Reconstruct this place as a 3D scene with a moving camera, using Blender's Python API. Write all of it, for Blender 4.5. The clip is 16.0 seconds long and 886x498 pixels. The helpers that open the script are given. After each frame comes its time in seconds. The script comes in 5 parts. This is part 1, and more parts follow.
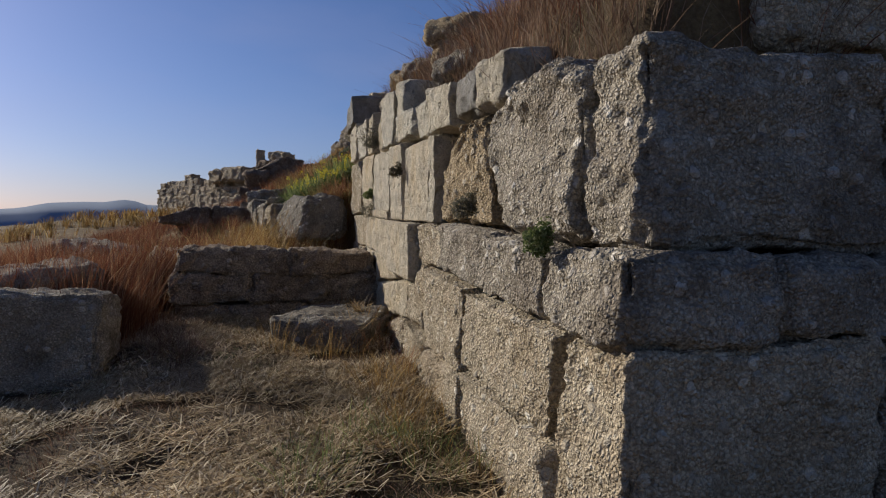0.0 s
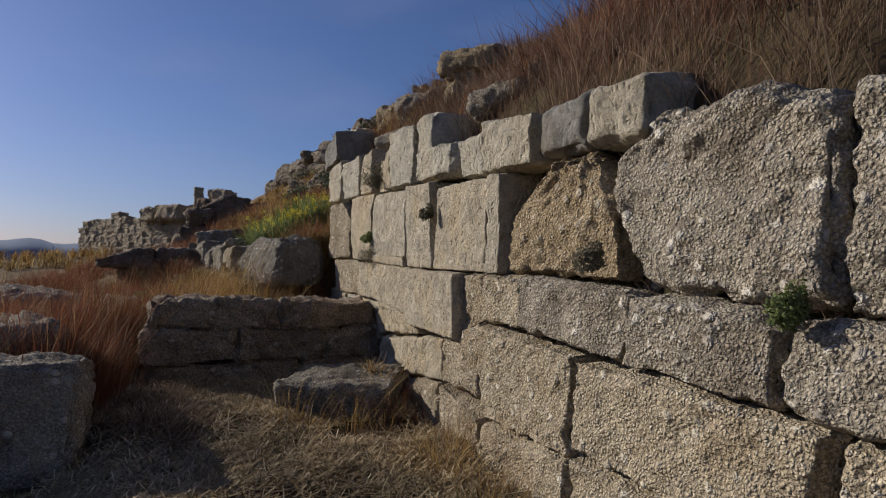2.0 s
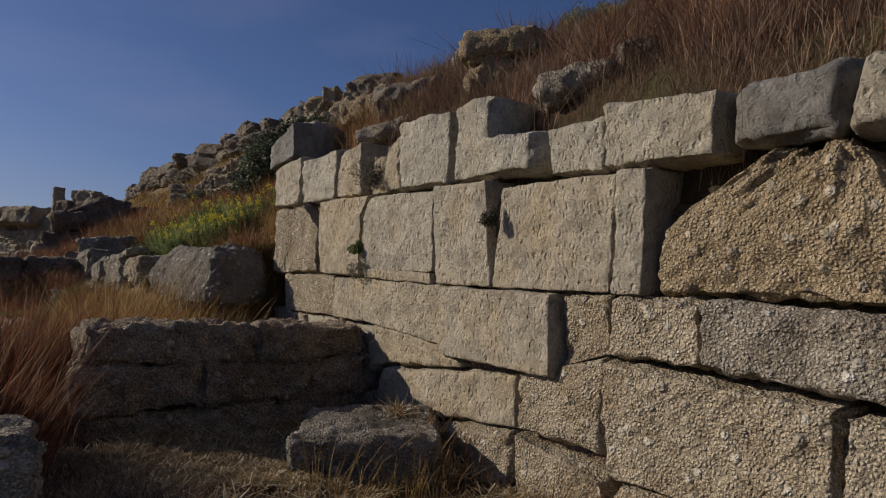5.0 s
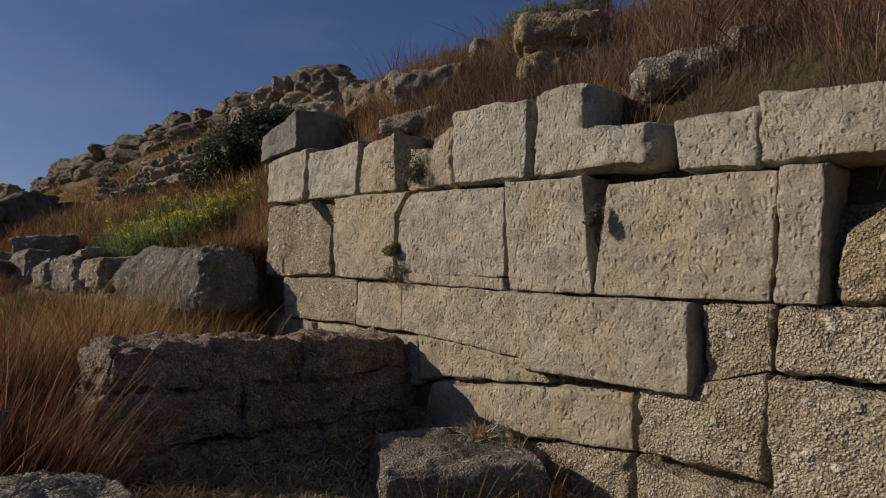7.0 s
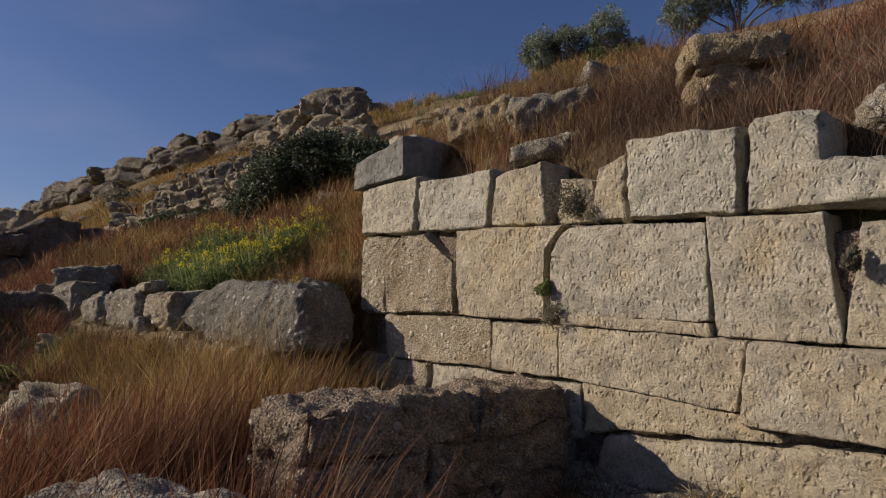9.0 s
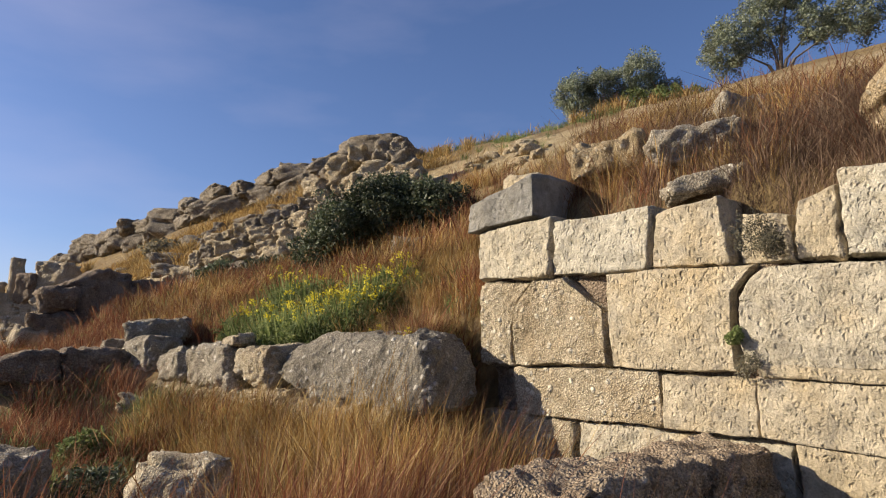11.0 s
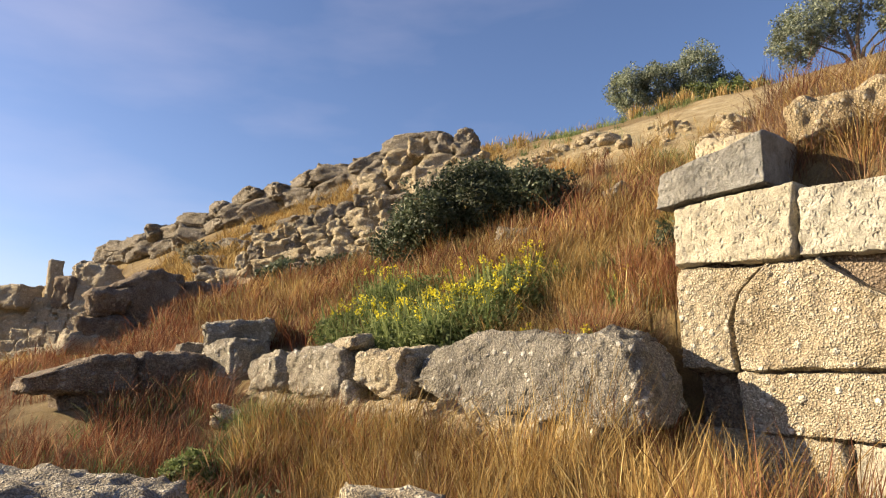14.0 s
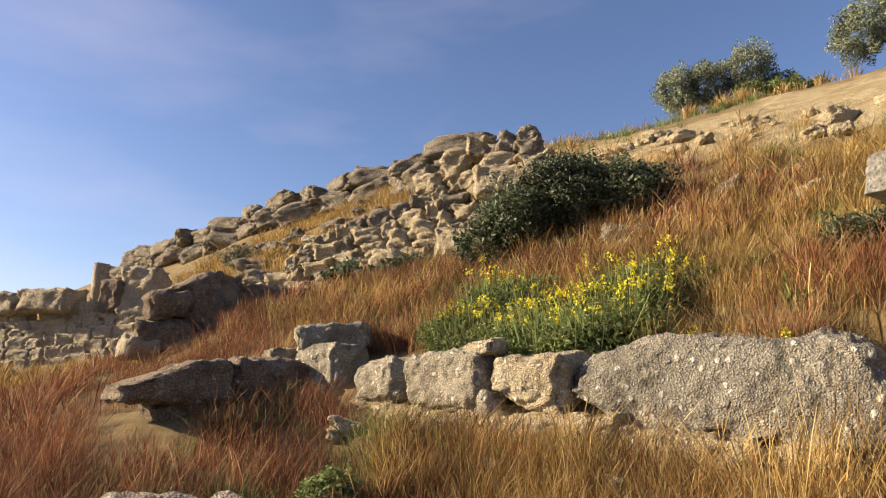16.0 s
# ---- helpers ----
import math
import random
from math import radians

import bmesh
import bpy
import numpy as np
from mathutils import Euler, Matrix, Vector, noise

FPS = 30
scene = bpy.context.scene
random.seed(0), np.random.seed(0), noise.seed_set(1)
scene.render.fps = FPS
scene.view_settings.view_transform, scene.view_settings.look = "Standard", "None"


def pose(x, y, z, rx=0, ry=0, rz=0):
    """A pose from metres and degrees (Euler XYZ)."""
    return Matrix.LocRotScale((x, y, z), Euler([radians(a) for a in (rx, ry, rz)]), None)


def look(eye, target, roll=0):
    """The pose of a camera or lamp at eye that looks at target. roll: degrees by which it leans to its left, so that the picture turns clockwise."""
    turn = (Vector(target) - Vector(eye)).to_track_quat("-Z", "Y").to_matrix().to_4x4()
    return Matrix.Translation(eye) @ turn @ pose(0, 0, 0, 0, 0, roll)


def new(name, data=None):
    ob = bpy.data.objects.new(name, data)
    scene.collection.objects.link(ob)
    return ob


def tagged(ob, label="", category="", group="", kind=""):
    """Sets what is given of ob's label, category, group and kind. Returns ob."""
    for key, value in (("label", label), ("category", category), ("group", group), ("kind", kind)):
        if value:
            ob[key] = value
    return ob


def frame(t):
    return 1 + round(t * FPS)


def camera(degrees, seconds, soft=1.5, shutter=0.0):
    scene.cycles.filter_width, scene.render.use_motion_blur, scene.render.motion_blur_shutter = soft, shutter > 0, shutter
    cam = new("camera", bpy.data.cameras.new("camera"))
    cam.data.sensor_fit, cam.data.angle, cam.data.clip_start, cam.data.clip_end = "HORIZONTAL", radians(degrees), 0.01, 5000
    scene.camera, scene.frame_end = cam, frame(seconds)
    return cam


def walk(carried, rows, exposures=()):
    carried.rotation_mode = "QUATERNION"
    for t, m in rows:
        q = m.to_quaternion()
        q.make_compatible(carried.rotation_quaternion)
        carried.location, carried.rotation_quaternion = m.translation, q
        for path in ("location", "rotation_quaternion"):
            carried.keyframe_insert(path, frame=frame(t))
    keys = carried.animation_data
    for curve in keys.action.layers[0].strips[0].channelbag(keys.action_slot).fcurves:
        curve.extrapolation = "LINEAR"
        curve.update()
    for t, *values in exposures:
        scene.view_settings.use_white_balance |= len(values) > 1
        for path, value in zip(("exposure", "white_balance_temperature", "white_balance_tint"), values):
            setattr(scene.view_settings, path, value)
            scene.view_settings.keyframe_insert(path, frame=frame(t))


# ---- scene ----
cam = camera(70.9, 16.0, soft=1.1)
PATH = [
    (0, (0.081, -0.01, 1.56), (0.029, 1.987, 1.476), 0.2),
    (0.5, (-0.176, 0.178, 1.576), (-0.144, 2.176, 1.498), 0.2),
    (1, (-0.493, 0.37, 1.603), (-0.416, 2.368, 1.546), 0.2),
    (1.5, (-0.816, 0.574, 1.655), (-0.684, 2.569, 1.66), 0.2),
    (2, (-0.995, 0.794, 1.64), (-0.816, 2.786, 1.686), 0.3),
    (2.5, (-1.215, 1.004, 1.63), (-1.011, 2.992, 1.695), 0.2),
    (3, (-1.524, 1.228, 1.661), (-1.225, 3.204, 1.743), 0.3),
    (3.2, (-1.633, 1.319, 1.66), (-1.279, 3.286, 1.744), 0.4),
    (5.3, (-2.521, 2.481, 1.639), (-1.884, 4.375, 1.734), 0.6),
    (5.5, (-2.599, 2.6, 1.652), (-1.929, 4.482, 1.743), 0.4),
    (6, (-2.776, 2.838, 1.659), (-2.054, 4.701, 1.747), 0.3),
    (6.5, (-3.093, 3.047, 1.684), (-2.316, 4.888, 1.774), 0.3),
    (7, (-3.402, 3.298, 1.703), (-2.572, 5.115, 1.794), 0.3),
    (7.5, (-3.679, 3.611, 1.727), (-2.818, 5.414, 1.818), 0.3),
    (8, (-3.982, 3.893, 1.778), (-3.112, 5.692, 1.867), 0.1),
    (8.5, (-4.354, 4.163, 1.856), (-3.479, 5.958, 1.964), 0.1),
    (9, (-4.644, 4.454, 1.881), (-3.766, 6.244, 2.041), -0.0),
    (9.5, (-4.881, 4.768, 1.942), (-4.01, 6.552, 2.189), -0.2),
    (9.7, (-4.992, 4.864, 1.936), (-4.128, 6.646, 2.216), -0.2),
    (11.8, (-6.002, 6.071, 1.953), (-5.169, 7.863, 2.263), -1.3),
    (12, (-6.092, 6.211, 1.941), (-5.258, 8.001, 2.256), -1.0),
    (12.5, (-6.217, 6.541, 1.941), (-5.382, 8.33, 2.258), -1.0),
    (13, (-6.299, 6.861, 1.934), (-5.471, 8.651, 2.264), -1.0),
    (13.5, (-6.456, 7.219, 1.894), (-5.633, 9.011, 2.229), -1.0),
    (14, (-6.63, 7.579, 1.888), (-5.816, 9.374, 2.226), -1.0),
    (14.5, (-6.841, 7.957, 1.891), (-6.049, 9.762, 2.229), -0.9),
    (15, (-7.116, 8.285, 1.886), (-6.341, 10.097, 2.229), -0.9),
    (15.5, (-7.39, 8.571, 1.888), (-6.613, 10.381, 2.233), -0.8),
    (16, (-7.634, 8.875, 1.9), (-6.853, 10.68, 2.262), -0.8),
]
walk(cam, [(t, look(eye, target, roll)) for t, eye, target, roll in PATH],
     [(0, -0.15, 5600, 11), (3, -0.4, 5650, 12), (5.5, -0.6, 5850, 13), (8.0, -0.52, 5950, 13), (9.5, -0.08, 6000, 13), (12, 1.08, 6500, 8), (14, 1.2, 6950, 8), (16, 1.16, 7050, 9)])

# ---- world and sun ----
SUN_WAY = Vector((-0.818, 0.435, 0.41))
world = bpy.data.worlds.new("sky")
scene.world = world
world.use_nodes = True
wn, wl = world.node_tree.nodes, world.node_tree.links
wn.clear()
sky = wn.new("ShaderNodeTexSky")
sky.sky_type = 'NISHITA'
sky.sun_disc = False
sky.sun_elevation = math.asin(SUN_WAY.normalized().z)
sky.sun_rotation = math.atan2(SUN_WAY.x, SUN_WAY.y)
sky.air_density, sky.dust_density, sky.ozone_density = 1.0, 0.7, 6.0
back = wn.new("ShaderNodeBackground")
back.inputs["Strength"].default_value = 0.075
wout = wn.new("ShaderNodeOutputWorld")
# thin high cloud
wco = wn.new("ShaderNodeTexCoord")
wmap = wn.new("ShaderNodeMapping")
wmap.inputs["Scale"].default_value = (1.0, 0.8, 3.2)
wmap.inputs["Rotation"].default_value = (0.12, 0.1, 0.4)
wno = wn.new("ShaderNodeTexNoise")
wno.inputs["Scale"].default_value, wno.inputs["Detail"].default_value = 2.2, 6
wra = wn.new("ShaderNodeMapRange")
wra.inputs["From Min"].default_value, wra.inputs["From Max"].default_value = 0.48, 0.85
wra.inputs["To Max"].default_value = 0.22
wmix = wn.new("ShaderNodeMix")
wmix.data_type = 'RGBA'
wmix.inputs["B"].default_value = (5.2, 5.6, 6.6, 1)
wl.new(wco.outputs["Generated"], wmap.inputs["Vector"])
wl.new(wmap.outputs["Vector"], wno.inputs["Vector"])
wl.new(wno.outputs["Fac"], wra.inputs["Value"])
wl.new(wra.outputs["Result"], wmix.inputs["Factor"])
wl.new(sky.outputs["Color"], wmix.inputs["A"])
haze = wn.new("ShaderNodeMix")
haze.data_type, haze.blend_type = 'RGBA', 'MULTIPLY'
haze.inputs["Factor"].default_value, haze.inputs["B"].default_value = 1.0, (1.22, 1.0, 1.02, 1)
wl.new(wmix.outputs["Result"], haze.inputs["A"])
wl.new(haze.outputs["Result"], back.inputs["Color"])
wl.new(back.outputs[0], wout.inputs[0])

sun_data = bpy.data.lights.new("sun", 'SUN')
sun_data.energy, sun_data.angle, sun_data.color = 5.0, radians(0.53), (1.0, 0.86, 0.64)
sun = new("sun", sun_data)
sun.matrix_world = look(SUN_WAY * 60, (0, 0, 0))

# ---- materials ----
def material(name, rough=0.9):
    m = bpy.data.materials.new(name)
    m.use_nodes = True
    b = m.node_tree.nodes["Principled BSDF"]
    b.inputs["Roughness"].default_value = rough
    b.inputs["Specular IOR Level"].default_value = 0.25
    return m, m.node_tree.nodes, m.node_tree.links, b


def ramp(nodes, links, fac, stops):
    r = nodes.new("ShaderNodeValToRGB")
    while len(r.color_ramp.elements) < len(stops):
        r.color_ramp.elements.new(0.5)
    for e, (p, c) in zip(r.color_ramp.elements, stops):
        e.position, e.color = p, (*c, 1)
    links.new(fac, r.inputs["Fac"])
    return r.outputs["Color"]


def noise_tex(nodes, links, co, scale, detail=4, rough=0.55):
    n = nodes.new("ShaderNodeTexNoise")
    n.inputs["Scale"].default_value, n.inputs["Detail"].default_value, n.inputs["Roughness"].default_value = scale, detail, rough
    links.new(co, n.inputs["Vector"])
    return n.outputs["Fac"]


def blend(nodes, links, mode, fac, a, b):
    n = nodes.new("ShaderNodeMix")
    n.data_type, n.blend_type = 'RGBA', mode
    for value, key in ((fac, "Factor"), (a, "A"), (b, "B")):
        if isinstance(value, (int, float)):
            n.inputs[key].default_value = value
        elif isinstance(value, tuple):
            n.inputs[key].default_value = (*value, 1)
        else:
            links.new(value, n.inputs[key])
    return n.outputs["Result"]


def maths(nodes, links, op, a, b=0.0):
    n = nodes.new("ShaderNodeMath")
    n.operation = op
    for i, value in enumerate((a, b)):
        if isinstance(value, (int, float)):
            n.inputs[i].default_value = value
        else:
            links.new(value, n.inputs[i])
    return n.outputs[0]


def span(nodes, links, value, lo, hi, tlo=0.0, thi=1.0):
    n = nodes.new("ShaderNodeMapRange")
    for key, v in (("From Min", lo), ("From Max", hi), ("To Min", tlo), ("To Max", thi)):
        n.inputs[key].default_value = v
    links.new(value, n.inputs["Value"])
    return n.outputs["Result"]


def place_coords(nodes):
    return nodes.new("ShaderNodeNewGeometry").outputs["Position"]


def bumped(nodes, links, bsdf, height, strength, distance):
    n = nodes.new("ShaderNodeBump")
    n.inputs["Strength"].default_value, n.inputs["Distance"].default_value = strength, distance
    links.new(height, n.inputs["Height"])
    links.new(n.outputs["Normal"], bsdf.inputs["Normal"])


def conglomerate(name, matrix_lo, matrix_hi, pebble_lo, pebble_hi, stain, stain_fac=0.5, coarse=1.0):
    """Pebbles of two sizes in a sandy matrix, with grey lichen stains. coarse: how many times larger the pebbles are."""
    m, n, l, b = material(name, 0.92)
    co = place_coords(n)
    warp = n.new("ShaderNodeTexNoise")
    warp.inputs["Scale"].default_value, warp.inputs["Detail"].default_value = 25, 2
    l.new(co, warp.inputs["Vector"])
    sub = n.new("ShaderNodeVectorMath")
    sub.operation = 'MULTIPLY_ADD'
    sub.inputs[1].default_value = (0.02, 0.02, 0.02)
    l.new(warp.outputs["Color"], sub.inputs[0])
    l.new(co, sub.inputs[2])
    cells = []
    for scale in (15 / coarse, 50 / coarse, 115 / coarse):
        v = n.new("ShaderNodeTexVoronoi")
        v.inputs["Scale"].default_value, v.inputs["Randomness"].default_value = scale, 1.0
        l.new(sub.outputs[0], v.inputs["Vector"])
        sep = n.new("ShaderNodeSeparateColor")
        l.new(v.outputs["Color"], sep.inputs[0])
        cells.append((v.outputs["Distance"], sep.outputs[0], sep.outputs[1]))
    (big_d, big_a, big_b), (mid_d, mid_a, mid_b), (fine_d, fine_a, fine_b) = cells
    is_big = span(n, l, big_a, 0.80, 0.84)
    dome_big = maths(n, l, 'MULTIPLY', span(n, l, big_d, 0.2, 0.55, 1.0, 0.0), is_big)
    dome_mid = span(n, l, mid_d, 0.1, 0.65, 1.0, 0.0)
    dome_fine = span(n, l, fine_d, 0.1, 0.65, 1.0, 0.0)
    base = ramp(n, l, noise_tex(n, l, co, 4, 6, 0.65), [(0.3, matrix_lo), (0.7, matrix_hi)])
    peb = ramp(n, l, mid_b, [(0.0, pebble_lo), (1.0, pebble_hi)])
    base = blend(n, l, 'MIX', maths(n, l, 'MULTIPLY', span(n, l, dome_mid, 0.3, 0.5), span(n, l, mid_a, 0.4, 0.95, 0.0, 0.8)), base, peb)
    base = blend(n, l, 'MULTIPLY', 0.8, base, ramp(n, l, fine_a, [(0.0, (0.62, 0.6, 0.58)), (0.8, (1.2, 1.18, 1.15))]))
    # darkens the gaps between pebbles: crevice shade put into the colour
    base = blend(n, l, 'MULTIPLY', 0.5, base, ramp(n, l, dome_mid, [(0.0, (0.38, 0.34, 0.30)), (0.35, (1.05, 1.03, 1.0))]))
    base = blend(n, l, 'MIX', maths(n, l, 'MULTIPLY', span(n, l, dome_big, 0.2, 0.3), 0.9), base, ramp(n, l, big_b, [(0.0, pebble_lo), (0.8, pebble_hi)]))
    spots = span(n, l, noise_tex(n, l, co, 1.9, 8, 0.72), 0.47, 0.60, 0.0, stain_fac)
    base = blend(n, l, 'MIX', spots, base, blend(n, l, 'MULTIPLY', 1.0, base, (stain[0] * 2.3, stain[1] * 2.3, stain[2] * 2.3)))
    base = blend(n, l, 'MULTIPLY', 1.0, base, span(n, l, noise_tex(n, l, co, 120 / coarse, 4, 0.7), 0.3, 0.65, 0.72, 1.15))
    l.new(base, b.inputs["Base Color"])
    h = maths(n, l, 'ADD', maths(n, l, 'MULTIPLY', dome_big, 1.6), maths(n, l, 'MULTIPLY', dome_mid, maths(n, l, 'ADD', mid_a, 0.25)))
    h = maths(n, l, 'ADD', h, maths(n, l, 'MULTIPLY', maths(n, l, 'MULTIPLY', dome_fine, fine_b), 0.45))
    h = maths(n, l, 'ADD', h, maths(n, l, 'MULTIPLY', noise_tex(n, l, co, 22 / coarse, 5, 0.7), 1.1))
    bumped(n, l, b, h, 1.0, 0.026 * coarse)
    return m


def limestone(name, lo, hi, stain, stain_fac, warm, chisel=0.6, chisel_scale=30):
    """Dressed limestone with tool marks, ochre and grey weathering."""
    m, n, l, b = material(name, 0.9)
    co = place_coords(n)
    mp = n.new("ShaderNodeMapping")
    mp.inputs["Rotation"].default_value = (0.5, 0.25, 0.2)
    mp.inputs["Scale"].default_value = (1.0, 1.0, 0.62)
    wob = n.new("ShaderNodeTexNoise")
    wob.inputs["Scale"].default_value, wob.inputs["Detail"].default_value = 9, 3
    l.new(co, wob.inputs["Vector"])
    add = n.new("ShaderNodeVectorMath")
    add.operation = 'MULTIPLY_ADD'
    add.inputs[1].default_value = (0.09, 0.09, 0.09)
    l.new(wob.outputs["Color"], add.inputs[0])
    l.new(co, add.inputs[2])
    l.new(add.outputs[0], mp.inputs["Vector"])
    marks = n.new("ShaderNodeTexVoronoi")
    marks.inputs["Scale"].default_value = chisel_scale
    l.new(mp.outputs["Vector"], marks.inputs["Vector"])
    which = n.new("ShaderNodeSeparateColor")
    l.new(marks.outputs["Color"], which.inputs[0])
    dent = maths(n, l, 'MULTIPLY', span(n, l, marks.outputs["Distance"], 0.12, 0.5, 1.0, 0.0), span(n, l, which.outputs[0], 0.15, 0.8))
    big = noise_tex(n, l, co, 3.5, 6, 0.6)
    info = n.new("ShaderNodeObjectInfo")
    base = ramp(n, l, big, [(0.3, lo), (0.68, hi)])
    base = blend(n, l, 'MIX', span(n, l, info.outputs["Random"], 0.2, 1.0, 0.0, 0.45), base, warm)
    base = blend(n, l, 'MIX', span(n, l, noise_tex(n, l, co, 1.7, 5, 0.6), 0.5, 0.68, 0.0, 0.55), base, warm)
    base = blend(n, l, 'MIX', span(n, l, noise_tex(n, l, co, 4.2, 8, 0.72), 0.52, 0.66, 0.0, stain_fac), base, stain)
    base = blend(n, l, 'MULTIPLY', 1.0, base, span(n, l, noise_tex(n, l, co, 55, 6, 0.75), 0.3, 0.62, 0.7, 1.1))
    base = blend(n, l, 'MULTIPLY', 0.8, base, span(n, l, noise_tex(n, l, co, 12, 3, 0.5), 0.3, 0.6, 0.78, 1.08))
    # hollows of the dents shaded in the colour as well as by the bump
    base = blend(n, l, 'MULTIPLY', span(n, l, dent, 0.3, 1.0, 0.0, 0.3), base, (0.62, 0.54, 0.44))
    l.new(base, b.inputs["Base Color"])
    h = maths(n, l, 'MULTIPLY', dent, -chisel)
    h = maths(n, l, 'ADD', h, maths(n, l, 'MULTIPLY', noise_tex(n, l, co, 60, 6, 0.75), 0.8))
    pits = span(n, l, noise_tex(n, l, co, 34, 3, 0.6), 0.30, 0.42)
    h = maths(n, l, 'ADD', h, maths(n, l, 'MULTIPLY', pits, 0.5))
    h = maths(n, l, 'ADD', h, maths(n, l, 'MULTIPLY', noise_tex(n, l, co, 9, 4, 0.6), 0.8))
    bumped(n, l, b, h, 1.0, 0.03)
    return m


def plant(name, stops, rough=0.75, glow=0.35):
    """Thin leaves and blades: colour differs from blade to blade, light passes through."""
    m, n, l, b = material(name, rough)
    geo = n.new("ShaderNodeNewGeometry")
    col = ramp(n, l, geo.outputs["Random Per Island"], stops)
    patch = span(n, l, noise_tex(n, l, geo.outputs["Position"], 0.9, 4, 0.6), 0.35, 0.65, 0.5, 1.25)
    col = blend(n, l, 'MULTIPLY', 1.0, col, patch)
    l.new(col, b.inputs["Base Color"])
    t = n.new("ShaderNodeBsdfTranslucent")
    l.new(col, t.inputs["Color"])
    mix = n.new("ShaderNodeMixShader")
    mix.inputs[0].default_value = glow
    l.new(b.outputs[0], mix.inputs[1])
    l.new(t.outputs[0], mix.inputs[2])
    l.new(mix.outputs[0], n["Material Output"].inputs["Surface"])
    return m


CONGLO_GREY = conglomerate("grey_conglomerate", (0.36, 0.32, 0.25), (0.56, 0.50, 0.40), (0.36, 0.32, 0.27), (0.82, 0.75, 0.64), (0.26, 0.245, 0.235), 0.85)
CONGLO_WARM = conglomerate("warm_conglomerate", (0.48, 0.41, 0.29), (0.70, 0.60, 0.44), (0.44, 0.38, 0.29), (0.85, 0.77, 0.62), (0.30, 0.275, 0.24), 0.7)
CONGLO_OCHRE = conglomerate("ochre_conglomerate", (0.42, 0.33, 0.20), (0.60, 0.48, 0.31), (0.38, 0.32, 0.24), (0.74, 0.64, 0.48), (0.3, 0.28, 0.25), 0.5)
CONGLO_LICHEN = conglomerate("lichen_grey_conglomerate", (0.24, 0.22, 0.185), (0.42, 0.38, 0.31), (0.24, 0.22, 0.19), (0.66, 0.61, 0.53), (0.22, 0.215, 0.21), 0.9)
LIME = limestone("cream_limestone", (0.43, 0.375, 0.28), (0.66, 0.585, 0.45), (0.30, 0.27, 0.22), 0.6, (0.60, 0.45, 0.25), 0.9, 27)
LIME_PALE = limestone("pale_limestone", (0.49, 0.44, 0.34), (0.66, 0.60, 0.48), (0.33, 0.305, 0.26), 0.55, (0.60, 0.49, 0.32), 0.9, 30)
LIME_DARK = limestone("weathered_limestone", (0.20, 0.19, 0.17), (0.36, 0.34, 0.30), (0.46, 0.44, 0.41), 0.5, (0.30, 0.26, 0.2), 0.7, 18)
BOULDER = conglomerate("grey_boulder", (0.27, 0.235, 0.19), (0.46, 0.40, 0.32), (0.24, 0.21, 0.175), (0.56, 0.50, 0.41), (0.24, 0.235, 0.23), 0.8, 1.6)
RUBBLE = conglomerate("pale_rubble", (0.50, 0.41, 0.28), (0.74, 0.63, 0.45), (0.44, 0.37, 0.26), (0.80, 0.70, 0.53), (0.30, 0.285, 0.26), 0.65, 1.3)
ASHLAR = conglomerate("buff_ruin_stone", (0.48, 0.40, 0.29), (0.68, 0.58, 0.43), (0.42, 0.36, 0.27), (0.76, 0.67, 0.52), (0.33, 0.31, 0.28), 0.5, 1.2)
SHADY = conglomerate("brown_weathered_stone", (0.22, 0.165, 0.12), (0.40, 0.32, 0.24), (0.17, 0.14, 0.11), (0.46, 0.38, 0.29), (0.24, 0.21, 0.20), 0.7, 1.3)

GRASS_RED = plant("red_brown_grass", [(0.0, (0.09, 0.028, 0.018)), (0.4, (0.20, 0.072, 0.036)), (0.75, (0.32, 0.145, 0.07)), (1.0, (0.52, 0.35, 0.19))])
GRASS_GOLD = plant("golden_dry_grass", [(0.0, (0.18, 0.10, 0.035)), (0.35, (0.32, 0.19, 0.06)), (0.7, (0.46, 0.31, 0.11)), (1.0, (0.62, 0.48, 0.23))])
GRASS_GREY = plant("grey_brown_grass", [(0.0, (0.10, 0.058, 0.04)), (0.5, (0.21, 0.13, 0.085)), (0.85, (0.34, 0.23, 0.15)), (1.0, (0.46, 0.35, 0.24))])
STRAW = plant("pale_straw", [(0.0, (0.16, 0.11, 0.05)), (0.45, (0.34, 0.24, 0.12)), (0.8, (0.54, 0.42, 0.24)), (1.0, (0.80, 0.68, 0.45))], 0.6, 0.15)
GREEN = plant("green_herb", [(0.0, (0.075, 0.105, 0.034)), (0.5, (0.165, 0.205, 0.068)), (1.0, (0.32, 0.34, 0.14))])
BUSH = plant("dark_bush_leaf", [(0.0, (0.04, 0.055, 0.027)), (0.6, (0.095, 0.115, 0.06)), (1.0, (0.22, 0.23, 0.15))], 0.55, 0.25)
OLIVE = plant("olive_leaf", [(0.0, (0.10, 0.12, 0.075)), (0.5, (0.22, 0.25, 0.16)), (1.0, (0.44, 0.46, 0.35))], 0.6, 0.3)
YELLOW = plant("yellow_petal", [(0.0, (0.60, 0.48, 0.02)), (1.0, (0.80, 0.70, 0.08))], 0.6, 0.3)
GREYHERB = plant("grey_herb", [(0.0, (0.12, 0.11, 0.07)), (1.0, (0.27, 0.24, 0.17))])


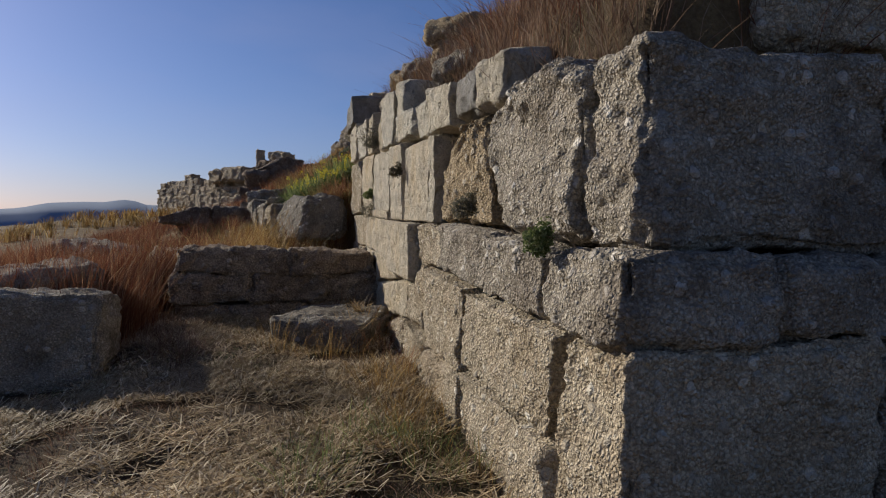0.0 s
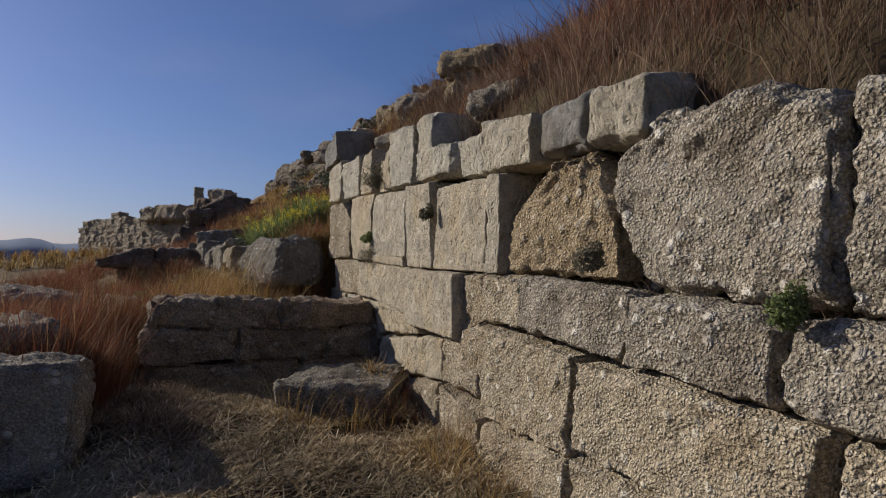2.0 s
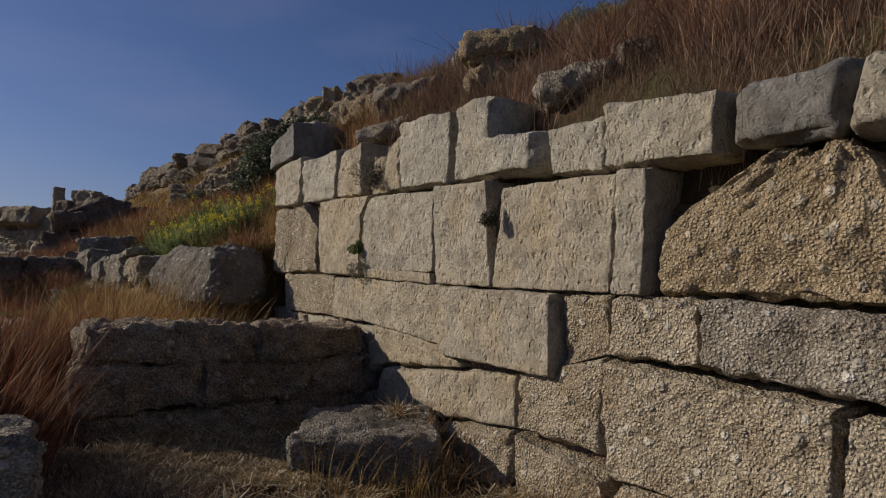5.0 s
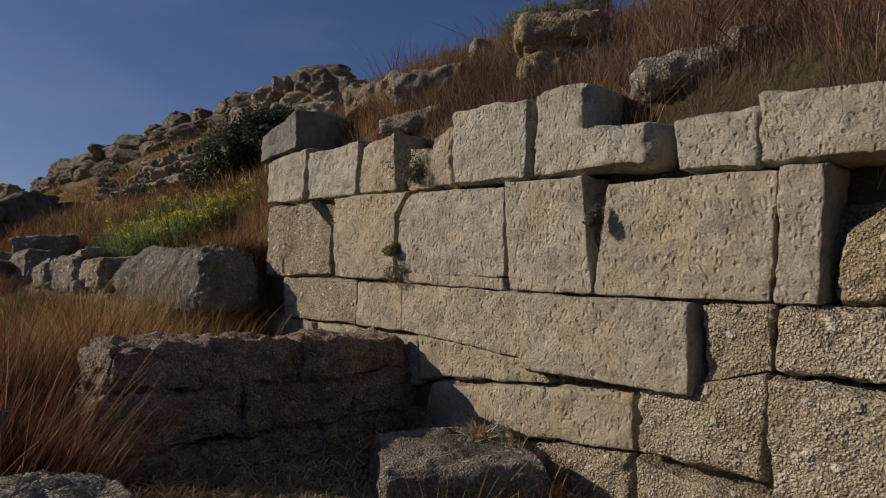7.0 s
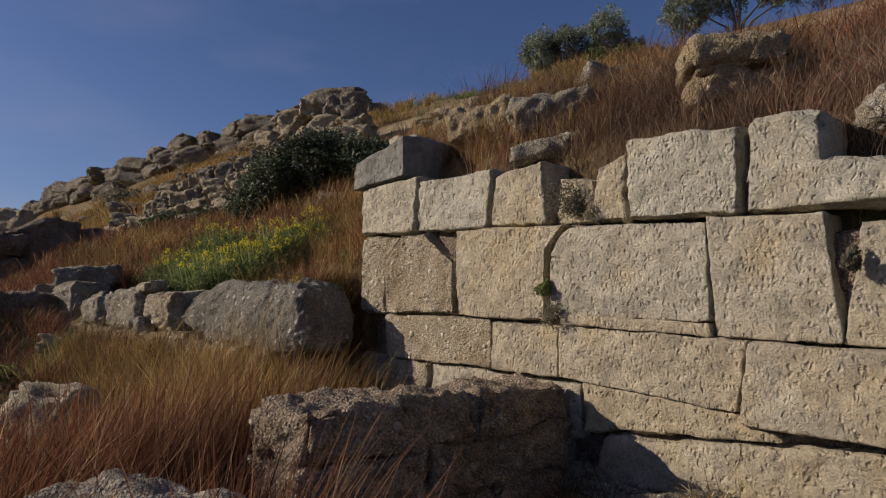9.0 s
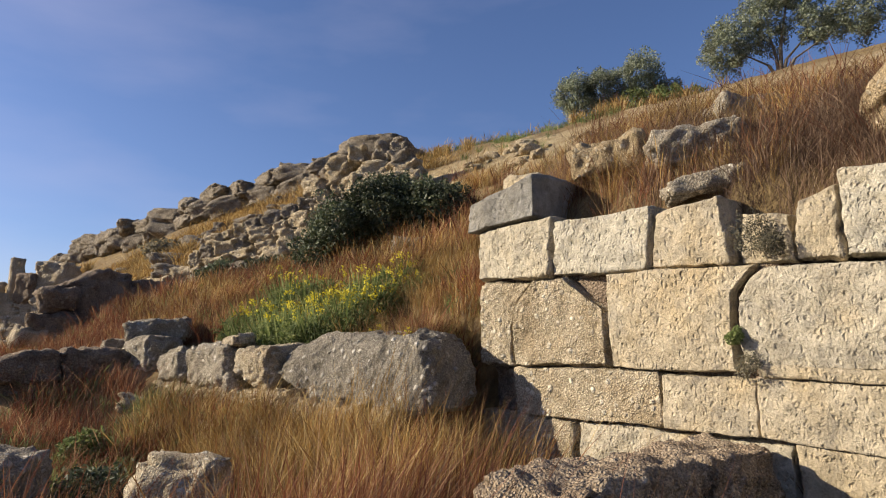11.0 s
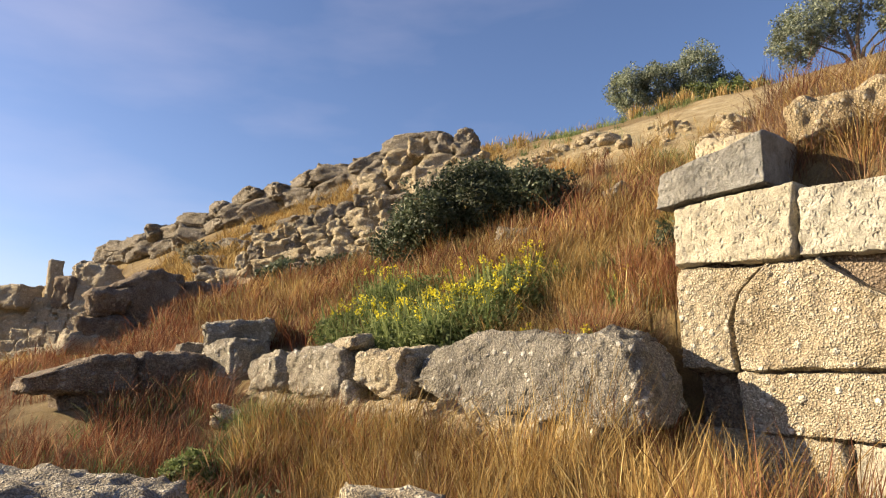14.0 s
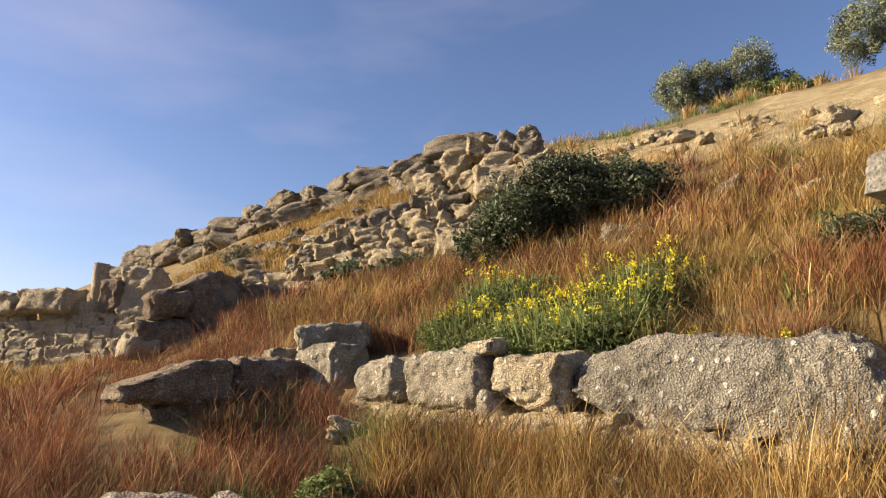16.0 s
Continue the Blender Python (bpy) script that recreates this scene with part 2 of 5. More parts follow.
def bark_material():
    m, n, l, b = material("olive_bark", 0.95)
    co = place_coords(n)
    l.new(ramp(n, l, noise_tex(n, l, co, 12, 5), [(0.3, (0.07, 0.055, 0.04)), (0.7, (0.2, 0.17, 0.13))]), b.inputs["Base Color"])
    bumped(n, l, b, noise_tex(n, l, co, 30, 4), 0.8, 0.02)
    return m


BARK = bark_material()


def ground_material():
    m, n, l, b = material("dry_soil", 0.97)
    co = place_coords(n)
    att = n.new("ShaderNodeAttribute")
    att.attribute_name = "cover"
    sep = n.new("ShaderNodeSeparateColor")
    l.new(att.outputs["Color"], sep.inputs[0])
    soil = ramp(n, l, noise_tex(n, l, co, 2.5, 8, 0.65), [(0.3, (0.05, 0.034, 0.02)), (0.55, (0.10, 0.07, 0.036)), (0.75, (0.18, 0.125, 0.062))])
    soil = blend(n, l, 'MIX', span(n, l, noise_tex(n, l, co, 1.1, 4), 0.5, 0.65, 0.0, 0.5), soil, (0.10, 0.115, 0.04))
    dry = ramp(n, l, noise_tex(n, l, co, 1.3, 9, 0.7), [(0.3, (0.13, 0.085, 0.04)), (0.52, (0.23, 0.16, 0.075)), (0.7, (0.34, 0.25, 0.12))])
    ochre = ramp(n, l, noise_tex(n, l, co, 1.6, 10, 0.72), [(0.3, (0.30, 0.20, 0.10)), (0.48, (0.50, 0.38, 0.21)), (0.62, (0.62, 0.50, 0.31)), (0.75, (0.70, 0.60, 0.42))])
    plain = ramp(n, l, noise_tex(n, l, co, 0.02, 6, 0.6), [(0.35, (0.05, 0.07, 0.03)), (0.6, (0.11, 0.12, 0.055)), (0.75, (0.2, 0.17, 0.09))])
    base = blend(n, l, 'MIX', sep.outputs[0], soil, dry)
    base = blend(n, l, 'MIX', sep.outputs[1], base, ochre)
    base = blend(n, l, 'MIX', sep.outputs[2], base, plain)
    base = blend(n, l, 'MULTIPLY', 1.0, base, span(n, l, noise_tex(n, l, co, 40, 5, 0.7), 0.3, 0.65, 0.6, 1.15))
    l.new(base, b.inputs["Base Color"])
    h = maths(n, l, 'ADD', noise_tex(n, l, co, 9, 8, 0.7), maths(n, l, 'MULTIPLY', noise_tex(n, l, co, 60, 4, 0.7), 0.4))
    clods = maths(n, l, 'MULTIPLY', noise_tex(n, l, co, 2.2, 8, 0.75), sep.outputs[1])
    h = maths(n, l, 'ADD', h, maths(n, l, 'MULTIPLY', clods, 6.0))
    bumped(n, l, b, h, 1.0, 0.06)
    return m


GROUND = ground_material()


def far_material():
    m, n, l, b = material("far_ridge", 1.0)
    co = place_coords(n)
    # blue-grey of distance haze, painted as base colour
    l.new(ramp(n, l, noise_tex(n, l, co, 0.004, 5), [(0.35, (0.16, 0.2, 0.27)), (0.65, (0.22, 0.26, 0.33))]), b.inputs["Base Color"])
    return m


FAR = far_material()

# ---- shape helpers ----
rng = np.random.default_rng(7)


def hash3(i, j, k, seed):
    n = (i * 374761393 + j * 668265263 + k * 2147483647 + seed * 1274126177) & 0xFFFFFFFF
    n = ((n ^ (n >> 13)) * 1274126177) & 0xFFFFFFFF
    return ((n ^ (n >> 16)) & 0xFFFFFF) / float(0xFFFFFF)


def value_noise(p, scale, seed=0):
    """Smooth noise, -1 to 1, at an array of places."""
    q = np.asarray(p, float) * scale
    f = np.floor(q)
    w = q - f
    w = w * w * w * (w * (w * 6 - 15) + 10)
    i = f.astype(np.int64)
    out = np.zeros(len(q))
    for dx in (0, 1):
        for dy in (0, 1):
            for dz in (0, 1):
                k = hash3(i[:, 0] + dx, i[:, 1] + dy, i[:, 2] + dz, seed)
                a = (w[:, 0] if dx else 1 - w[:, 0]) * (w[:, 1] if dy else 1 - w[:, 1]) * (w[:, 2] if dz else 1 - w[:, 2])
                out += a * k
    return out * 2 - 1


def fractal(p, scale, octaves=3, seed=0, gain=0.5):
    s, a = np.zeros(len(p)), 1.0
    for o in range(octaves):
        s += a * value_noise(p, scale * 2 ** o, seed + o * 17)
        a *= gain
    return s


def smooth(x, lo, hi):
    t = np.clip((x - lo) / (hi - lo), 0, 1)
    return t * t * (3 - 2 * t)


def mesh_of(name, verts, faces, mat, even=True):
    """A mesh from arrays; faces of three or of four corners."""
    me = bpy.data.meshes.new(name)
    verts, faces = np.asarray(verts, np.float32), np.asarray(faces, np.int32)
    n, c = faces.shape
    me.vertices.add(len(verts))
    me.vertices.foreach_set("co", verts.ravel())
    me.loops.add(n * c)
    me.loops.foreach_set("vertex_index", faces.ravel())
    me.polygons.add(n)
    me.polygons.foreach_set("loop_start", np.arange(0, n * c, c, dtype=np.int32))
    me.polygons.foreach_set("use_smooth", np.full(n, even))
    me.materials.append(mat)
    me.update(calc_edges=True)
    me.validate()
    return me


def under(ob, parent, label=""):
    ob.parent = parent
    if label:
        ob["label"] = label
    return ob


def box_lattice(nx, ny, nz):
    """The surface of a lattice: places in 0..1 and quads that share their corners."""
    idx = -np.ones((nx + 1, ny + 1, nz + 1), np.int64)
    g = np.stack(np.meshgrid(np.arange(nx + 1), np.arange(ny + 1), np.arange(nz + 1), indexing="ij"), -1)
    on = (g[..., 0] == 0) | (g[..., 0] == nx) | (g[..., 1] == 0) | (g[..., 1] == ny) | (g[..., 2] == 0) | (g[..., 2] == nz)
    idx[on] = np.arange(on.sum())
    pts = g[on] / np.array([nx, ny, nz], float)
    quads = []
    for axis in range(3):
        for side, flip in ((0, True), (-1, False)):
            s = np.take(idx, side, axis=axis)
            q = np.stack([s[:-1, :-1], s[1:, :-1], s[1:, 1:], s[:-1, 1:]], -1).reshape(-1, 4)
            if (axis == 1) != flip:
                q = q[:, ::-1]
            quads.append(q)
    return pts, np.concatenate(quads)


def stone_shape(size, step, edge=0.04, lump=0.03, chip=0.02, seed=0, lump_scale=2.2, deep_step=None, grit=0.0):
    """A hewn block about the origin: rounded, chipped edges and an uneven face. Returns places in metres and quads."""
    size = np.array(size, float)
    deep = deep_step or step * 3
    n = [max(3, int(round(size[0] / step))), max(3, int(round(size[1] / deep))), max(3, int(round(size[2] / step)))]
    pts, quads = box_lattice(*n)
    # crowd the lattice towards the edges
    pts = pts + 0.35 * np.sin(2 * np.pi * pts) / (2 * np.pi) * -1 * 0.8
    p = (pts - 0.5) * size
    h = size / 2
    r = min(edge, 0.45 * h.min())
    off = np.array([seed * 3.7, seed * 1.9, seed * 5.3])
    rr = r * (1 + 0.7 * fractal(p + off, 3.0, 2, 5))[:, None]
    rr = np.clip(rr, 0.25 * r, 0.95 * h.min())
    q = np.clip(p, -(h - rr), h - rr)
    d = p - q
    nrm = d / np.maximum(np.linalg.norm(d, axis=1), 1e-9)[:, None]
    p = q + rr * nrm
    edgy = smooth(np.sort(np.abs(d) / rr, axis=1)[:, 1], 0.05, 0.9)
    bump = lump * fractal(p + off, lump_scale, 3, 11) + 0.45 * lump * fractal(p + off, lump_scale * 5, 2, 31)
    if grit:
        bump += grit * np.clip(value_noise(p + off, 21, 61) + 0.6 * value_noise(p + off, 40, 67), -0.9, 1.2)
    bump -= chip * edgy * (0.4 + np.clip(fractal(p + off, 7, 2, 23) * 1.6, 0, 2))
    return p + nrm * bump[:, None], quads

# ---- the lie of the land ----
WALL_O, WALL_W, WALL_IN = np.array([0.62, 2.5]), np.array([-0.2634, 0.9647]), np.array([0.9647, 0.2634])


def along(x, y):
    """Metres along the great wall, and behind its face."""
    dx, dy = x - WALL_O[0], y - WALL_O[1]
    return dx * WALL_W[0] + dy * WALL_W[1], dx * WALL_IN[0] + dy * WALL_IN[1]


ROW_O, ROW_W, ROW_IN = np.array([-3.10, 11.85]), np.array([-0.438, 0.899]), np.array([0.899, 0.438])


def land(x, y):
    """The height of the ground."""
    x, y = np.asarray(x, float), np.asarray(y, float)
    u, s = along(x, y)
    far = np.hypot(x + 2, y - 15)
    hill = 2.2 + 0.6 * (np.minimum(x, 0) + 2.2) + 0.48 * np.maximum(x, 0) + 0.24 * (y - 12.6) + 0.012 * np.clip(y - 25, 0, 60)
    hill = np.where(hill > 9, 9 + 7.5 * (1 - np.exp(-(hill - 9) / 7.5)), hill)
    q = 0.73 * (x + 5.4) + 0.68 * (y - 29.9)
    r = 0.68 * (x + 5.4) - 0.73 * (y - 29.9)
    hill = hill - 1.5 * smooth(q, -6, -0.5) * (1 - smooth(q, 0.1, 0.8)) * smooth(r, -4, -0.5) * (1 - smooth(r, 8, 11))
    fade = smooth(far, 58, 170)
    hill = hill * (1 - fade) - 30 * fade
    yy = np.clip(y, -5, 34)
    low = 0.03 + 0.05 * np.clip(yy - 5, 0, None) + 0.0012 * np.clip(yy - 8, 0, None) ** 2
    low = low * (1 - smooth(far, 30, 90)) - 28 * smooth(far, 34, 190) - 0.05 * np.clip(-x - 9, 0, 20)
    # the flat strip at the foot of the great wall
    foot = 0.02 + 0.055 * np.clip(u - 4.8, 0, None) + 3.0 * np.clip(-s - 3.5, 0, None) + 0.35 * np.clip(u - 9.6, 0, None) + 0.9 * np.clip(u - 11.2, 0, None) + 1.2 * np.clip(s, 0, 5) * smooth(u, 9.8, 10.3)
    foot = foot + 50 * smooth(s, 0.3, 0.5) * smooth(u, 0.2, 0.4)
    slope = np.minimum(hill, foot)
    z = np.logaddexp(slope * 4, low * 4) / 4 - 0.12
    z = z + 0.85 * np.exp(-((x + 6.8) ** 2 + (y - 21.8) ** 2) / 16) + 0.42 * np.exp(-((x + 7.0) ** 2 + (y - 17.1) ** 2) / 3.5)
    # the terrace that the great wall holds up
    top = 2.2 + 0.09 * np.clip(u, 0, 10) + 0.55 * smooth(s, 0.3, 0.62) + 0.7 * np.clip(s - 0.5, 0, 1.4) + 0.4 * np.clip(s - 1.9, 0, 5)
    held = smooth(s, 0.18, 0.42) * smooth(u, 0.25, 0.5) * (1 - smooth(u, 9.7, 10.3 + 0.12 * np.clip(s, 0, 8))) * (1 - smooth(s, 3, 7))
    z = np.where(held > 0, np.maximum(z, z + (top - z) * held), z)
    # soil held up by the low row of blocks
    ra, rb = (x - ROW_O[0]) * ROW_W[0] + (y - ROW_O[1]) * ROW_W[1], (x - ROW_O[0]) * ROW_IN[0] + (y - ROW_O[1]) * ROW_IN[1]
    shelf = 1.72 + 0.16 * np.clip(rb, 0, 4) + 0.02 * np.clip(ra, 0, 6)
    kept = smooth(rb, 0.35, 0.75) * smooth(ra, -0.1, 0.5) * (1 - smooth(ra, 6, 8)) * (1 - smooth(rb, 3, 5))
    z = z + np.maximum(shelf - z, 0) * kept
    ledge = 1.02 + 0.05 * np.clip(ra, 0, 6)
    z = z + np.maximum(ledge - z, 0) * smooth(rb, -1.0, -0.15) * (1 - smooth(rb, 0.9, 1.4)) * smooth(ra, -0.8, 0.3) * (1 - smooth(ra, 5, 7))
    p = np.stack([x.ravel(), y.ravel(), np.zeros(x.size)], -1)
    rough = (0.05 * fractal(p, 0.9, 3, 3) + 0.22 * fractal(p, 0.16, 2, 9) * smooth(far.ravel(), 8, 25)).reshape(x.shape)
    broken = 0.11 * fractal(p, 1.3, 2, 77).reshape(x.shape)
    rough = rough + broken * smooth(hill, 5.6, 6.2) * (1 - smooth(hill, 7.9, 8.5)) * smooth(y, 11, 14) * (1 - smooth(y, 26, 30)) * smooth(x, 1.5, 3)
    return z + rough



def make_ground():
    def spaced(lo, hi, mid, fine, grow):
        a, step = [mid], fine
        while a[-1] < hi:
            step = fine if abs(a[-1] - mid) < 7 else step * grow
            a.append(a[-1] + step)
        b, step = [mid], fine
        while b[-1] > lo:
            step = fine if abs(b[-1] - mid) < 7 else step * grow
            b.append(b[-1] - step)
        return np.array(b[::-1] + a[1:])
    xs, ys = spaced(-3500, 3500, -2.5, 0.09, 1.035), spaced(-3500, 3500, 7.0, 0.09, 1.035)
    gx, gy = np.meshgrid(xs, ys, indexing="ij")
    gz = land(gx, gy)
    far = np.hypot(gx + 2, gy - 15)
    verts = np.stack([gx, gy, gz], -1).reshape(-1, 3)
    nx, ny = gx.shape
    i = np.arange(nx * ny).reshape(nx, ny)
    quads = np.stack([i[:-1, :-1], i[1:, :-1], i[1:, 1:], i[:-1, 1:]], -1).reshape(-1, 4)
    me = mesh_of("ground", verts, quads, GROUND)
    p = verts * np.array([1, 1, 0])
    dry = np.clip(smooth(gy, 7.5, 9.5) + smooth(along(gx, gy)[1], 0.4, 0.8), 0, 1)
    hill = 2.2 + 0.6 * (np.minimum(gx, 0) + 2.2) + 0.48 * np.maximum(gx, 0) + 0.24 * (gy - 12.6)
    patch = fractal(p, 0.5, 3, 41).reshape(gx.shape)
    ochre = smooth(hill + 0.5 * patch, 5.9, 6.3) * (1 - smooth(hill + 0.6 * patch, 9.8, 10.6)) * smooth(gy, 11, 14) * (1 - smooth(gy, 24, 28))
    plain = smooth(far, 60, 110)
    cover = np.stack([dry.ravel(), ochre.ravel(), plain.ravel(), np.ones(dry.size)], -1)
    at = me.color_attributes.new("cover", 'FLOAT_COLOR', 'POINT')
    at.data.foreach_set("color", cover.ravel().astype(np.float32))
    return tagged(new("ground", me), "dry sloping hillside soil with straw and ochre patches", "ground", kind="structure")


make_ground()


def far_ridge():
    """Hills across the plain; their blue is distance haze put into the colour."""
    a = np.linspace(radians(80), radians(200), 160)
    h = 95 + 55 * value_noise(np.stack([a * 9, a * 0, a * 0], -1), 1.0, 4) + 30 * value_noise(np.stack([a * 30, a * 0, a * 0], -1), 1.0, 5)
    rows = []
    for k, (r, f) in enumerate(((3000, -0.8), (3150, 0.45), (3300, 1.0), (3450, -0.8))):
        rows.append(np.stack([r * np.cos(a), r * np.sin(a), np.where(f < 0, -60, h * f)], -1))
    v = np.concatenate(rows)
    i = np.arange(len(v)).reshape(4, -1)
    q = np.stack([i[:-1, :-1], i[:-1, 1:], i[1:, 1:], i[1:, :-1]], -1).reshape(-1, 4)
    tagged(new("backdrop", mesh_of("backdrop", v, q, FAR)), "distant hills beyond the plain, painted haze blue", "hills", kind="structure")


far_ridge()

# ---- the great wall ----
def holder(name, label, category, kind="", group=""):
    return tagged(new(name), label, category, group, kind)


def wall_block(parent, quad, proud, mat, depth=0.55, step=0.03, edge=0.022, lump=0.02, chip=0.018, seed=0, extra=(), back=0.0, name="block", far=None, near=None):
    """One squared block of the great wall. quad: along and height of the far foot, near foot, near top and far top of its face.
    far, near: bent upright edges, as height (0 foot, 1 top) and along."""
    all_v, all_f, base = [], [], 0
    for q in (quad, *extra):
        (a0, b0), (a1, b1), (a2, b2), (a3, b3) = [q[i:i + 2] for i in (0, 2, 4, 6)]
        g = 0.011
        a0, a3, a1, a2, b0, b1, b2, b3 = a0 + g, a3 + g, a1 - g, a2 - g, b0 - g, b1 - g, b2 + g, b3 + g
        w, h = max(abs(a0 - a1), abs(a3 - a2)), max(abs(b3 - b0), abs(b2 - b1))
        p, f = stone_shape((w, depth, h), step, edge, lump, chip, seed, 2.6, 0.05 if back else 0.12, 0.009 if mat.name.endswith('conglomerate') else 0.003)
        s, v = p[:, 0] / w + 0.5, p[:, 2] / h + 0.5
        u_far, u_near = a0 * (1 - v) + a3 * v, a1 * (1 - v) + a2 * v
        if far:
            u_far = np.interp(v, [k for k, w_ in far], [w_ for k, w_ in far])
        if near:
            u_near = np.interp(v, [k for k, w_ in near], [w_ for k, w_ in near])
        u = u_far * (1 - s) + u_near * s
        z = (b0 * (1 - s) + b1 * s) * (1 - v) + (b3 * (1 - s) + b2 * s) * v
        deep = p[:, 1] + depth / 2 - proud
        xy = WALL_O + u[:, None] * WALL_W + deep[:, None] * WALL_IN
        all_v.append(np.column_stack([xy, z]))
        all_f.append(f + base)
        base += len(p)
    v = np.concatenate(all_v)
    c = v.mean(0)
    ob = new(name, mesh_of(name, v - c, np.concatenate(all_f), mat))
    ob.location = c
    return under(ob, parent)


great_wall = holder("wall_east", "ancient retaining wall of large conglomerate and limestone blocks in courses", "wall", "structure")
# each row: face corners (far foot, near foot, near top, far top), how far it stands proud
TOP_COURSE = [
    (10.04, 2.72, 8.95, 2.67, 8.87, 3.31, 10.00, 3.30, 0.03), (8.92, 2.67, 7.77, 2.62, 7.70, 3.23, 8.84, 3.24, 0.0),
    (7.74, 2.63, 6.98, 2.58, 7.06, 3.20, 7.68, 3.15, -0.02), (6.95, 2.58, 6.50, 2.56, 6.55, 2.95, 6.90, 3.02, -0.12),
    (6.48, 2.57, 6.16, 2.55, 6.16, 3.13, 6.44, 3.03, -0.05), (6.13, 2.56, 5.24, 2.51, 5.21, 3.16, 6.14, 3.23, -0.03),
    (3.94, 2.41, 3.44, 2.37, 3.42, 2.70, 3.96, 2.74, -0.08), (3.42, 2.38, 2.64, 2.34, 2.61, 2.71, 3.41, 2.78, -0.06),
]
for k, (*q, proud) in enumerate(TOP_COURSE):
    wall_block(great_wall, q, proud, LIME_PALE if k in (0, 1, 5, 6, 7) else LIME, step=0.02, seed=k + 1, edge=0.026, lump=0.026, chip=0.03)
wall_block(great_wall, (5.20, 2.50, 4.14, 2.47, 4.14, 2.80, 5.17, 2.84, ), -0.05, LIME_PALE, seed=21, edge=0.05, lump=0.025, chip=0.035,
           extra=((5.19, 2.72, 4.64, 2.72, 4.66, 3.17, 5.15, 3.19),))
for k, q in enumerate([(2.56, 2.38, 2.02, 2.35, 1.97, 2.70, 2.56, 2.73), (2.00, 2.35, 1.42, 2.31, 1.45, 2.67, 1.90, 2.69)]):
    wall_block(great_wall, q, -0.10, LIME_DARK if k == 0 else LIME, seed=31 + k, edge=0.06, lump=0.03, chip=0.04)
wall_block(great_wall, (10.15, 3.31, 9.08, 3.35, 9.06, 3.82, 10.08, 3.63), 0.09, LIME_DARK, 0.8, 0.02, seed=35, edge=0.018, lump=0.022, chip=0.025)
MIDDLE_COURSE = [
    (8.22, 1.71, 7.03, 1.69, 6.96, 2.56, 8.24, 2.62, 0.0), (6.93, 1.74, 5.46, 1.71, 5.47, 2.46, 6.87, 2.53, -0.02),
    (5.42, 1.61, 4.59, 1.59, 4.68, 2.45, 5.46, 2.50, -0.03), (4.60, 1.59, 3.37, 1.57, 3.31, 2.33, 4.46, 2.37, -0.05),
    (3.34, 1.57, 3.12, 1.57, 3.07, 2.33, 3.30, 2.34, -0.05), (6.83, 1.66, 5.44, 1.60, 5.45, 1.70, 6.83, 1.74, 0.01),
]
for k, (*q, proud) in enumerate(MIDDLE_COURSE):
    wall_block(great_wall, q, proud, LIME, step=0.02, seed=41 + k, edge=0.014, lump=0.016, chip=0.014,
               far=[(0, 6.93), (0.3, 6.98), (0.7, 6.96), (0.9, 6.84), (1, 6.72)] if k == 1 else None, near=[(0, 7.0), (0.35, 7.03), (0.75, 7.0), (1, 6.78)] if k == 0 else None)
wall_block(great_wall, (10.04, 1.72, 9.50, 1.70, 9.22, 2.62, 10.06, 2.69), 0.0, CONGLO_WARM, 0.55, 0.02, 0.04, 0.03, 0.04, 51, near=[(0, 9.52), (0.45, 9.55), (0.75, 9.44), (1, 9.18)])
wall_block(great_wall, (9.50, 1.71, 8.28, 1.71, 8.66, 2.62, 9.20, 2.65), 0.02, CONGLO_WARM, 0.6, 0.018, 0.035, 0.035, 0.04, 52,
           far=[(0, 9.50), (0.45, 9.53), (0.75, 9.42), (1, 9.16)], near=[(0, 8.26), (0.62, 8.27), (0.74, 8.45), (0.9, 8.66), (1, 8.76)])
wall_block(great_wall, (3.06, 1.57, 1.64, 1.53, 1.90, 2.30, 2.45, 2.33), -0.12, CONGLO_OCHRE, 0.75, 0.018, 0.06, 0.05, 0.04, 55,
           far=[(0, 3.08), (0.5, 3.05), (0.68, 2.85), (0.88, 2.50), (1, 2.36)], near=[(0, 1.66), (0.5, 1.72), (0.8, 1.84), (1, 1.96)])
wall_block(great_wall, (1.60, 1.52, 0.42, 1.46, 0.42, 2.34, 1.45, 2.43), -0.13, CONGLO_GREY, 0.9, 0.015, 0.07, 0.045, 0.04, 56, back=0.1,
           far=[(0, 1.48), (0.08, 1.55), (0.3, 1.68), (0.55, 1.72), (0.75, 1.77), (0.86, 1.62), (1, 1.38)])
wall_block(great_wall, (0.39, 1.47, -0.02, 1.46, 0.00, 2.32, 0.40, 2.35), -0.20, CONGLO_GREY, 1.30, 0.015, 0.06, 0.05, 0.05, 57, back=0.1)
LOWER_COURSE = [
    (9.50, 1.18, 7.73, 1.19, 7.73, 1.67, 9.52, 1.68, -0.01), (7.70, 1.18, 6.88, 1.18, 6.87, 1.62, 7.70, 1.65, 0.0),
    (6.85, 1.18, 5.28, 1.07, 5.19, 1.58, 6.86, 1.64, 0.0), (5.24, 1.00, 3.82, 0.98, 3.82, 1.55, 5.16, 1.57, 0.05),
]
for k, (*q, proud) in enumerate(LOWER_COURSE):
    wall_block(great_wall, q, proud, CONGLO_WARM if k == 0 else LIME, step=0.02, seed=61 + k, edge=0.016, lump=0.016, chip=0.016)
